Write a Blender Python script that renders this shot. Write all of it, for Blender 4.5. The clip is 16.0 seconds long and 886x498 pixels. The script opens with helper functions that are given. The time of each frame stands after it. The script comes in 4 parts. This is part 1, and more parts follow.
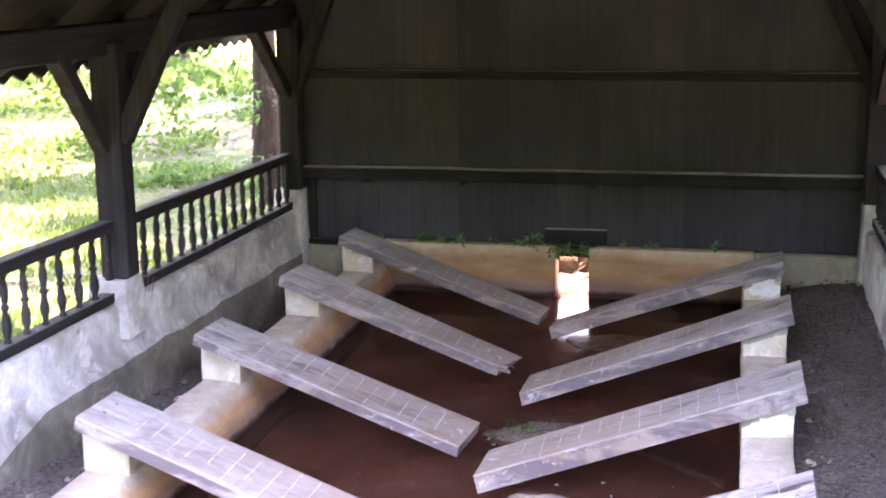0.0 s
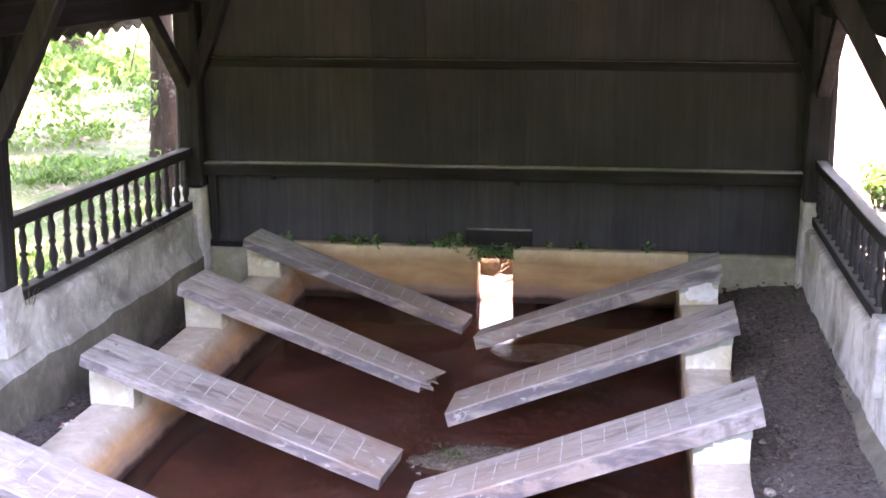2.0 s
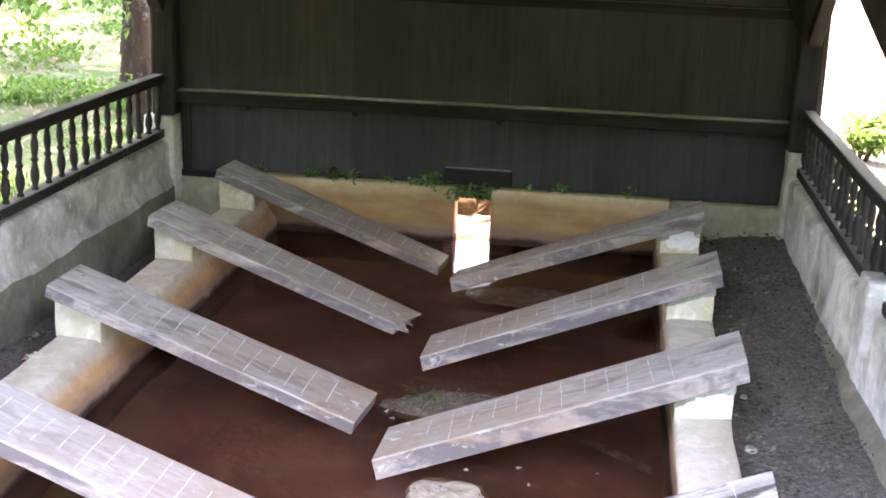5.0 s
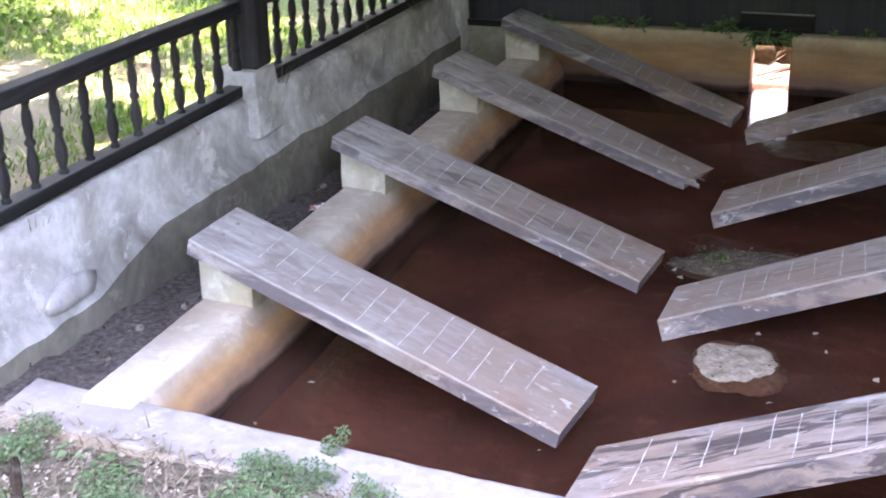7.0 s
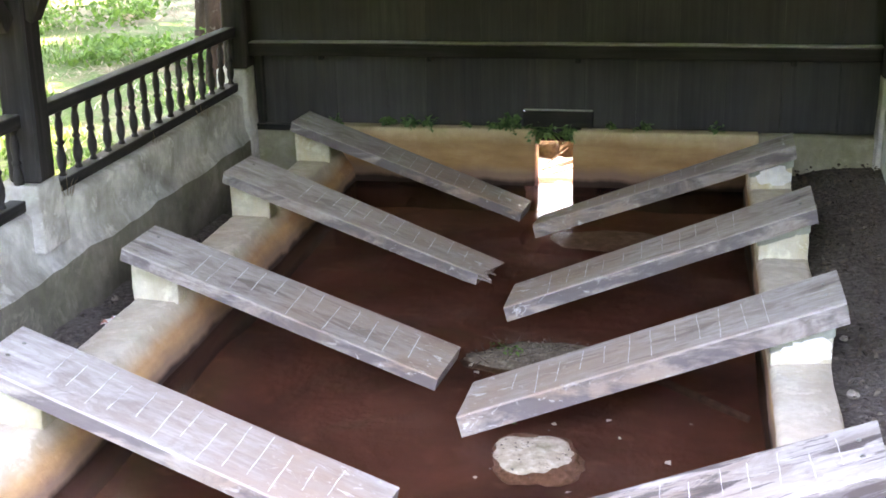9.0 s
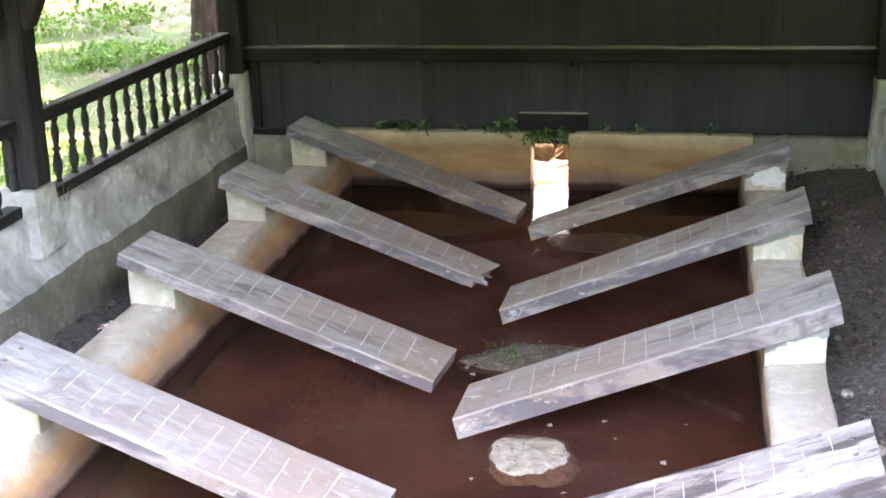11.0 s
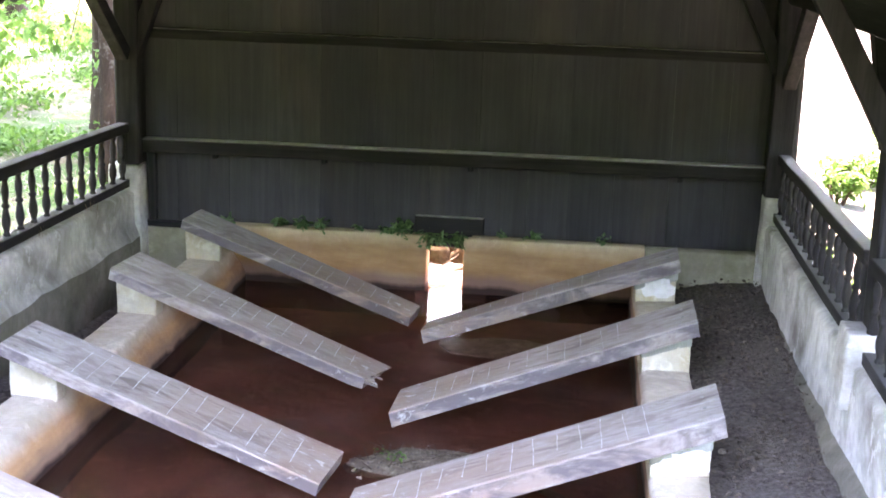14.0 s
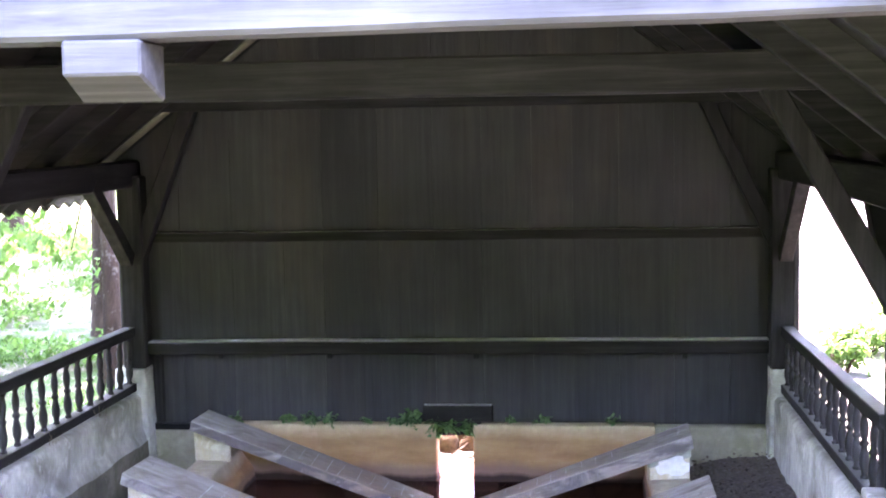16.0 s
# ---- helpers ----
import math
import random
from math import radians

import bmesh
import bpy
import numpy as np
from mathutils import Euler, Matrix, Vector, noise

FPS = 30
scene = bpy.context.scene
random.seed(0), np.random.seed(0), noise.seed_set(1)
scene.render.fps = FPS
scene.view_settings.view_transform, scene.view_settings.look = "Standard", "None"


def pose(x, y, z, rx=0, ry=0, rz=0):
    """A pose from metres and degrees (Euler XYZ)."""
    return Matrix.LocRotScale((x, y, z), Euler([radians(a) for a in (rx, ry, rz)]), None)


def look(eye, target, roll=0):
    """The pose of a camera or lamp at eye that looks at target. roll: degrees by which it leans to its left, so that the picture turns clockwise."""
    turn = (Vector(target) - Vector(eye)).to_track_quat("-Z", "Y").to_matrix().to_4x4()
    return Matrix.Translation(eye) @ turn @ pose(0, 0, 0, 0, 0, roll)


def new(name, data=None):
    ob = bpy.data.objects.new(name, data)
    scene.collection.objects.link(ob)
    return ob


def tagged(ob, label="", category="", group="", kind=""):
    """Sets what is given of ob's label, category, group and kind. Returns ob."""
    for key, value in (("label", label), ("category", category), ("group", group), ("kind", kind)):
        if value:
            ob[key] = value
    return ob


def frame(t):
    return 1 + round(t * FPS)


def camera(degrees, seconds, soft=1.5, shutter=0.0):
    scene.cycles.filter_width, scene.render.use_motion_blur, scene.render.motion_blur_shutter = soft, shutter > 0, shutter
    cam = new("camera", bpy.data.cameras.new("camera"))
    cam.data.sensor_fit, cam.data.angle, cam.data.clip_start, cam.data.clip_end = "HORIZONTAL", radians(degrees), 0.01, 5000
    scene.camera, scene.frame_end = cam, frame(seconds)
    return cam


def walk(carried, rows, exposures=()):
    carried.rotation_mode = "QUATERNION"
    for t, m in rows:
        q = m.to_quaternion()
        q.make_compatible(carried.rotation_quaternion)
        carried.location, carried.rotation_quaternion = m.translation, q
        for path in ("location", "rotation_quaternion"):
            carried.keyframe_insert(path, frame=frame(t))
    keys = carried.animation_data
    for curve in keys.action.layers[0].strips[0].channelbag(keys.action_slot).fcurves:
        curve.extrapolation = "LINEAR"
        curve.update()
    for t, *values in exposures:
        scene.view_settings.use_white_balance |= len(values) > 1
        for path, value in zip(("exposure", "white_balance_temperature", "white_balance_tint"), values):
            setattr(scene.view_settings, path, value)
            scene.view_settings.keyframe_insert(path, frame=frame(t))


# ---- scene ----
cam = camera(36.0, 16.0, soft=1.7, shutter=0.4)
PATH = [
    (0, (1.285, -4.288, 2.318), (0.863, -2.377, 1.906), -0.6),
    (0.5, (1.153, -4.099, 2.261), (0.791, -2.169, 1.88), -2.2),
    (1, (1.102, -3.862, 2.241), (0.799, -1.927, 1.836), -1.0),
    (1.5, (1.086, -3.678, 2.257), (0.789, -1.741, 1.858), -0.5),
    (2, (1.084, -3.645, 2.257), (0.8, -1.712, 1.83), -0.1),
    (2.5, (1.095, -3.652, 2.256), (0.814, -1.723, 1.807), -0.9),
    (3, (1.088, -3.648, 2.258), (0.812, -1.725, 1.784), 1.1),
    (5.3, (0.968, -3.388, 2.234), (0.739, -1.476, 1.694), 2.2),
    (5.5, (0.951, -3.312, 2.172), (0.665, -1.421, 1.586), 2.3),
    (6, (0.938, -3.268, 2.167), (0.412, -1.468, 1.471), 1.8),
    (6.5, (0.955, -3.278, 2.176), (0.316, -1.534, 1.432), -0.0),
    (7, (0.966, -3.278, 2.186), (0.344, -1.523, 1.457), -1.2),
    (7.5, (0.997, -3.26, 2.208), (0.479, -1.447, 1.543), -0.7),
    (8, (0.994, -3.27, 2.216), (0.576, -1.42, 1.58), -0.6),
    (8.5, (0.997, -3.276, 2.219), (0.637, -1.404, 1.613), -0.8),
    (11, (1.018, -3.301, 2.222), (0.667, -1.424, 1.625), -1.4),
    (11.5, (1.014, -3.302, 2.224), (0.654, -1.422, 1.645), -0.7),
    (12, (1.018, -3.31, 2.235), (0.636, -1.431, 1.665), -0.7),
    (12.5, (1.033, -3.317, 2.251), (0.668, -1.426, 1.712), -0.0),
    (13, (1.035, -3.307, 2.244), (0.724, -1.396, 1.744), 0.2),
    (13.5, (1.043, -3.305, 2.238), (0.802, -1.376, 1.767), 0.5),
    (14, (1.028, -3.296, 2.239), (0.822, -1.36, 1.782), 1.9),
    (14.5, (1.01, -3.287, 2.236), (0.781, -1.338, 1.854), 0.8),
    (15, (1.022, -3.297, 2.224), (0.754, -1.338, 1.923), 1.1),
    (15.5, (0.998, -3.329, 2.229), (0.755, -1.358, 1.988), 0.6),
    (16, (0.964, -3.355, 2.229), (0.76, -1.373, 2.048), -1.0),
]
walk(cam, [(t, look(eye, target, roll)) for t, eye, target, roll in PATH],
     [(0, 5.85, 8600, 46), (1, 6.1, 8500, 46), (3, 6.15, 8700, 43), (5.4, 5.8, 9800, 30), (6.2, 5.3, 9000, 35), (7.2, 5.2, 8700, 34), (8.5, 5.75, 9700, 27), (12, 5.98, 9400, 28), (13, 6.1, 9000, 31), (14, 6.25, 8400, 33), (15, 6.45, 7500, 40), (16, 6.5, 7100, 44)])


# ---------- light ----------
SUN_AZ, SUN_EL = radians(-14.0), radians(64.0)   # azimuth of the sun from +y towards +x, elevation
world = bpy.data.worlds.new("world")
scene.world = world
world.use_nodes = True
wn = world.node_tree
sky = wn.nodes.new("ShaderNodeTexSky")
sky.sky_type = 'NISHITA'
sky.sun_disc = False
sky.sun_elevation = SUN_EL
sky.sun_rotation = SUN_AZ
wn.nodes["Background"].inputs[1].default_value = 0.15
wn.links.new(sky.outputs[0], wn.nodes["Background"].inputs[0])
sun = new("sun", bpy.data.lights.new("sun", 'SUN'))
sun.data.energy, sun.data.angle, sun.data.color = 2.4, radians(0.6), (1.0, 0.95, 0.87)
SUN_DIR = Vector((math.sin(SUN_AZ) * math.cos(SUN_EL), math.cos(SUN_AZ) * math.cos(SUN_EL), math.sin(SUN_EL)))
sun.matrix_world = look(SUN_DIR * 30, (0, 0, 0))


# ---------- materials ----------
class Mat:
    """A small node builder round one Principled shader."""

    def __init__(self, name, rough=0.7, metal=0.0, spec=0.5):
        self.m = bpy.data.materials.new(name)
        self.m.use_nodes = True
        self.t = self.m.node_tree
        self.p = self.t.nodes["Principled BSDF"]
        self.p.inputs["Roughness"].default_value = rough
        self.p.inputs["Metallic"].default_value = metal
        self.p.inputs["Specular IOR Level"].default_value = spec

    def n(self, kind, **inputs):
        node = self.t.nodes.new(kind)
        for key, value in inputs.items():
            node.inputs[key.replace("_", " ")].default_value = value
        return node

    def link(self, a, b):
        self.t.links.new(a, b)

    def coords(self, scale=(1, 1, 1), world_space=True):
        if world_space:
            src = self.t.nodes.new("ShaderNodeNewGeometry").outputs["Position"]
        else:
            src = self.t.nodes.new("ShaderNodeTexCoord").outputs["Object"]
        mp = self.t.nodes.new("ShaderNodeMapping")
        mp.inputs["Scale"].default_value = scale
        self.link(src, mp.inputs["Vector"])
        return mp.outputs["Vector"]

    def noise(self, vec, scale, detail=5.0, rough=0.6, dist=0.0):
        nd = self.n("ShaderNodeTexNoise", Scale=scale, Detail=detail, Roughness=rough, Distortion=dist)
        self.link(vec, nd.inputs["Vector"])
        return nd.outputs["Fac"]

    def ramp(self, fac, *stops):
        rp = self.t.nodes.new("ShaderNodeValToRGB")
        el = rp.color_ramp.elements
        while len(el) < len(stops):
            el.new(0.5)
        for e, (pos, col) in zip(el, stops):
            e.position = pos
            e.color = (*col, 1.0) if len(col) == 3 else col
        self.link(fac, rp.inputs["Fac"])
        return rp.outputs["Color"]

    def mix(self, fac, a, b, mode='MIX'):
        mx = self.t.nodes.new("ShaderNodeMix")
        mx.data_type, mx.blend_type = 'RGBA', mode
        for value, sock in ((fac, mx.inputs["Factor"]), (a, mx.inputs["A"]), (b, mx.inputs["B"])):
            if isinstance(value, (int, float)):
                sock.default_value = value
            elif isinstance(value, tuple):
                sock.default_value = (*value, 1.0)
            else:
                self.link(value, sock)
        # colour sockets are the third set of inputs
        for value, sock in ((a, mx.inputs[6]), (b, mx.inputs[7])):
            if isinstance(value, tuple):
                sock.default_value = (*value, 1.0)
            else:
                self.link(value, sock)
        return mx.outputs[2]

    def math(self, op, a, b=0.0):
        nd = self.t.nodes.new("ShaderNodeMath")
        nd.operation = op
        nd.use_clamp = op == 'MULTIPLY'
        for value, sock in ((a, nd.inputs[0]), (b, nd.inputs[1])):
            if isinstance(value, (int, float)):
                sock.default_value = value
            else:
                self.link(value, sock)
        return nd.outputs[0]

    def rand(self):
        return self.t.nodes.new("ShaderNodeObjectInfo").outputs["Random"]

    def island(self):
        return self.t.nodes.new("ShaderNodeNewGeometry").outputs["Random Per Island"]

    def height(self):
        sep = self.t.nodes.new("ShaderNodeSeparateXYZ")
        self.link(self.t.nodes.new("ShaderNodeNewGeometry").outputs["Position"], sep.inputs[0])
        return sep.outputs["Z"]

    def span(self, value, lo, hi):
        mr = self.t.nodes.new("ShaderNodeMapRange")
        mr.inputs["From Min"].default_value, mr.inputs["From Max"].default_value = lo, hi
        self.link(value, mr.inputs["Value"])
        return mr.outputs[0]

    def color(self, sock):
        self.link(sock, self.p.inputs["Base Color"])

    def bump(self, sock, strength=0.4, dist=0.01):
        b = self.n("ShaderNodeBump", Strength=strength, Distance=dist)
        self.link(sock, b.inputs["Height"])
        self.link(b.outputs[0], self.p.inputs["Normal"])


def wood_mat(name, dark, mid, light, axis, rough=0.75, grain=1.0, vary=0.35, world_space=True, top_light=0.0, spec=0.12, top_tone=0.20):
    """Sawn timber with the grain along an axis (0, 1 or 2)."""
    M = Mat(name, rough, spec=spec)
    sc = [26.0 * grain] * 3
    sc[axis] = 1.3 * grain
    v = M.coords(tuple(sc), world_space)
    g = M.noise(v, 1.0, 6.0, 0.65, 0.4)
    wide = M.noise(M.coords((1.5, 1.5, 1.5), world_space), 1.6, 4.0, 0.6)
    col = M.ramp(g, (0.25, dark), (0.52, mid), (0.8, light))
    stain = M.ramp(wide, (0.32, (1 - vary,) * 3), (0.62, (1.0, 1.0, 1.0)))
    col = M.mix(1.0, col, stain, 'MULTIPLY')
    tone = M.ramp(M.rand(), (0.0, (0.8, 0.8, 0.82)), (1.0, (1.0, 0.98, 0.95)))
    col = M.mix(1.0, col, tone, 'MULTIPLY')
    # skylight painted into the colour: upward faces are mixed paler
    if top_light:
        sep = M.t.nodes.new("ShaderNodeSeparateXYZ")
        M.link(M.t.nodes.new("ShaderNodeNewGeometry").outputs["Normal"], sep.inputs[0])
        col = M.mix(M.math('MULTIPLY', M.span(sep.outputs["Z"], 0.6, 0.95), top_light), col, (top_tone, top_tone * 0.98, top_tone * 0.95))
    M.color(col)
    M.bump(g, 0.5, 0.006)
    return M.m


def beam_mats(name, dark, mid, light):
    return [wood_mat(f"{name} {ax}", dark, mid, light, i, top_light=0.35) for i, ax in enumerate("xyz")]


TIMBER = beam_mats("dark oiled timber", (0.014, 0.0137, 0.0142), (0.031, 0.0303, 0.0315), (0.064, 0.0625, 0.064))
# rail wood whose strong pale top stands in for light from above
TOP_LIT = wood_mat("top-lit wall rail", (0.012, 0.011, 0.0105), (0.026, 0.024, 0.023), (0.05, 0.047, 0.044), 0, top_light=0.95, top_tone=0.72)
PALE_BEAM = wood_mat("bleached beam", (0.050, 0.048, 0.048), (0.095, 0.092, 0.092), (0.155, 0.151, 0.151), 0)


def plank_mat():
    """Tarred boarding, rubbed and rain-streaked: browner where the tar has worn, each board a little different."""
    M = Mat("tarred planks", 0.62, spec=0.14)
    g = M.noise(M.coords((30, 30, 1.1)), 1.0, 6.0, 0.65, 0.4)
    col = M.ramp(g, (0.25, (0.046, 0.045, 0.048)), (0.52, (0.064, 0.063, 0.067)), (0.8, (0.088, 0.086, 0.091)))
    worn = M.noise(M.coords((3.4, 3.4, 0.6)), 1.0, 5.0, 0.62, 0.6)
    col = M.mix(M.math('MULTIPLY', M.span(worn, 0.52, 0.68), 0.40), col, (0.100, 0.078, 0.066))
    pale = M.noise(M.coords((5.0, 5.0, 0.8)), 1.0, 6.0, 0.66, 0.6)
    col = M.mix(M.math('MULTIPLY', M.span(pale, 0.54, 0.72), 0.35), col, (0.11, 0.102, 0.099))
    blot = M.noise(M.coords((1.3, 1.3, 1.3)), 1.0, 4.0, 0.6)
    col = M.mix(1.0, col, M.ramp(blot, (0.32, (0.68,) * 3), (0.64, (1.0,) * 3)), 'MULTIPLY')
    col = M.mix(1.0, col, M.ramp(M.rand(), (0.0, (0.70, 0.70, 0.72)), (1.0, (1.0, 0.98, 0.97))), 'MULTIPLY')
    M.color(col)
    M.bump(g, 0.5, 0.006)
    return M.m


PLANKS = plank_mat()
ROOF_WOOD = wood_mat("old roof boards", (0.014, 0.013, 0.012), (0.028, 0.026, 0.024), (0.052, 0.048, 0.044), 1)


def board_mat(name, wet=0.0):
    """Washing boards bleached silver-grey: blotched, darker in patches on the side faces, browned and crusted towards
    the water, some with wet patches.
    """
    M = Mat(name, 0.62, spec=0.3)
    g = M.noise(M.coords((1.6, 30, 30), False), 1.0, 6.0, 0.68, 0.3)
    col = M.ramp(g, (0.22, (0.25, 0.222, 0.205)), (0.5, (0.375, 0.340, 0.318)), (0.78, (0.53, 0.495, 0.475)))
    patch = M.noise(M.coords((5, 9, 9), False), 1.0, 7.0, 0.7, 1.2)
    col = M.mix(M.math('MULTIPLY', M.span(patch, 0.44, 0.60), 0.7), col, (0.205, 0.168, 0.150))
    fleck = M.noise(M.coords((9, 60, 60), False), 1.0, 5.0, 0.7, 0.6)
    col = M.mix(M.math('MULTIPLY', M.span(fleck, 0.60, 0.70), 0.7), col, (0.115, 0.092, 0.085))
    w = M.noise(M.coords((2.6, 13, 13), False), 1.0, 6.0, 0.62, 0.8)
    col = M.mix(M.math('MULTIPLY', M.span(w, 0.53, 0.62), M.span(M.rand(), -0.3, 1.2)), col, (0.10, 0.078, 0.074))
    b = M.noise(M.coords((1.0, 1.0, 1.0)), 3.0, 4.0, 0.6)
    low = M.math('MULTIPLY', M.span(M.height(), 0.46, 0.16), M.span(b, 0.25, 0.6))
    col = M.mix(M.math('MULTIPLY', low, 0.85), col, M.ramp(patch, (0.3, (0.20, 0.115, 0.08)), (0.7, (0.37, 0.255, 0.19))))
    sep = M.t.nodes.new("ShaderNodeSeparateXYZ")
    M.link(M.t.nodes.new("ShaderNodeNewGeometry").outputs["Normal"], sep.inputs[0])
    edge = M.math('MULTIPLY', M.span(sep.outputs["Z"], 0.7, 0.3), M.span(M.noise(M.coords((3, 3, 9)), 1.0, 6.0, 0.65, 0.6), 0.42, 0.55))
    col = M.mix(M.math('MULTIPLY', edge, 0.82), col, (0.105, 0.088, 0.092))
    crust = M.noise(M.coords((9, 16, 16), False), 1.5, 6.0, 0.75, 0.8)
    col = M.mix(M.math('MULTIPLY', M.span(crust, 0.57, 0.64), M.math('ADD', M.math('MULTIPLY', M.span(M.height(), 0.25, 0.12), 0.55), 0.03)), col, (0.66, 0.62, 0.58))
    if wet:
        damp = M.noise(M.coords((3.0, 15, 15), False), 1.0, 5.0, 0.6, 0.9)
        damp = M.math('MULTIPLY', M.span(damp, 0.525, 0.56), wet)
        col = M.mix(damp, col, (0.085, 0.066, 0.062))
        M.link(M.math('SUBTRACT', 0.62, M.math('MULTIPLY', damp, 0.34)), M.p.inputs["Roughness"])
    M.color(col)
    M.bump(M.mix(0.5, g, patch), 0.6, 0.006)
    return M.m


def plaster_mat(name, base, dirt, moss, amount=0.6, rust=0.0, top=0.2, tone=1.0, tide=0.16, flaking=0.5):
    """Old lime render: pale, flaking, with grey dirt, green algae and, in the basin, iron stains above the water."""
    M = Mat(name, 0.85, spec=0.25)
    v = M.coords()
    big, fine = M.noise(v, 2.3, 6.0, 0.62, 0.5), M.noise(v, 17.0, 6.0, 0.65)
    col = M.ramp(fine, (0.25, tuple(c * 0.72 for c in base)), (0.6, base), (0.85, tuple(min(c * 1.15, 0.85) for c in base)))
    col = M.mix(M.math('MULTIPLY', M.span(big, 0.42, 0.68), amount), col, dirt)
    streak = M.noise(M.coords((3.4, 3.4, 1.7)), 1.0, 7.0, 0.68, 0.4)
    col = M.mix(M.math('MULTIPLY', M.span(streak, 0.5, 0.75), amount * 0.8), col, moss)
    flake = M.noise(v, 6.5, 7.0, 0.7, 0.3)
    col = M.mix(M.math('MULTIPLY', M.span(flake, 0.56, 0.62), flaking), col, tuple(min(ch * 1.2, 0.8) for ch in base))
    if rust:
        wob = M.noise(M.coords((2.5, 2.5, 1)), 1.0, 4.0, 0.6)
        hgt = M.math('ADD', M.height(), M.math('MULTIPLY', wob, 0.12))
        band = M.ramp(M.span(hgt, 0.0, top + 0.1), (0.0, (1, 1, 1)), (0.6, (0.8,) * 3), (0.78, (0.25,) * 3), (0.95, (0.0,) * 3))
        rc = M.ramp(M.noise(M.coords((2, 2, 9)), 1.0, 5.0, 0.6), *[(q, tuple(ch * tone for ch in rgb)) for q, rgb in ((0.3, (0.34, 0.13, 0.04)), (0.55, (0.55, 0.27, 0.10)), (0.8, (0.68, 0.44, 0.22)))])
        col = M.mix(M.math('MULTIPLY', band, rust), col, rc)
        line = M.ramp(M.span(hgt, 0.0, tide), (0.0, (1, 1, 1)), (0.58, (1, 1, 1)), (0.82, (0.0,) * 3))
        col = M.mix(M.math('MULTIPLY', line, 0.75), col, (0.20, 0.125, 0.11))
        slime = M.ramp(M.span(hgt, 0.0, tide * 0.56), (0.0, (1, 1, 1)), (0.62, (1, 1, 1)), (0.85, (0.0,) * 3))
        col = M.mix(M.math('MULTIPLY', slime, 0.95), col, (0.026, 0.014, 0.011))
    M.color(col)
    M.bump(M.mix(0.4, fine, big), 0.6, 0.02)
    return M.m


BOARD = board_mat("silver weathered board")
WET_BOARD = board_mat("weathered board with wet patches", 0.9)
LINES = Mat("pale scored line", 0.9)
LINES.color(LINES.ramp(LINES.noise(LINES.coords(), 30, 4), (0.35, (0.34, 0.31, 0.295)), (0.62, (0.66, 0.63, 0.61))))
LINES = LINES.m
RENDER = plaster_mat("lichened lime render", (0.60, 0.585, 0.565), (0.18, 0.163, 0.14), (0.215, 0.20, 0.15), 0.92, flaking=0.45)
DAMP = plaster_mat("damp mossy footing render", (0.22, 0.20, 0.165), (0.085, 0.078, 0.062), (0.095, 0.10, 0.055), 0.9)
BASIN = plaster_mat("iron stained basin wall", (0.62, 0.56, 0.475), (0.40, 0.345, 0.27), (0.46, 0.38, 0.24), 0.6, 1.0, 0.2, 1.0, 0.20)
COPING = plaster_mat("iron stained back coping", (0.66, 0.56, 0.40), (0.42, 0.32, 0.19), (0.46, 0.36, 0.18), 0.5, 1.0, 0.45, 0.66, 0.24)
FOOTING = plaster_mat("greenish footing render", (0.38, 0.355, 0.27), (0.20, 0.185, 0.125), (0.17, 0.18, 0.085), 0.8)
SUPPORT = plaster_mat("cream limewashed block", (0.70, 0.655, 0.54), (0.44, 0.37, 0.25), (0.50, 0.36, 0.14), 0.85)
MORTAR = plaster_mat("grey green mortar", (0.40, 0.41, 0.36), (0.26, 0.26, 0.21), (0.24, 0.26, 0.17), 0.7)
WHITEWASH = plaster_mat("fresh limewash", (0.78, 0.76, 0.73), (0.62, 0.59, 0.53), (0.55, 0.50, 0.40), 0.3)
KERB = plaster_mat("pale worn kerb", (0.41, 0.37, 0.355), (0.27, 0.24, 0.22), (0.24, 0.21, 0.18), 0.8)


def earth_mat():
    M = Mat("damp dark earth", 0.9, spec=0.2)
    v = M.coords()
    fine, big = M.noise(v, 38, 6, 0.7), M.noise(v, 3.0, 5, 0.6)
    col = M.ramp(fine, (0.3, (0.062, 0.049, 0.043)), (0.55, (0.17, 0.142, 0.13)), (0.8, (0.38, 0.34, 0.32)))
    col = M.mix(M.math('MULTIPLY', M.span(big, 0.5, 0.7), 0.45), col, (0.21, 0.185, 0.17))
    M.color(col)
    M.bump(fine, 1.0, 0.03)
    return M.m


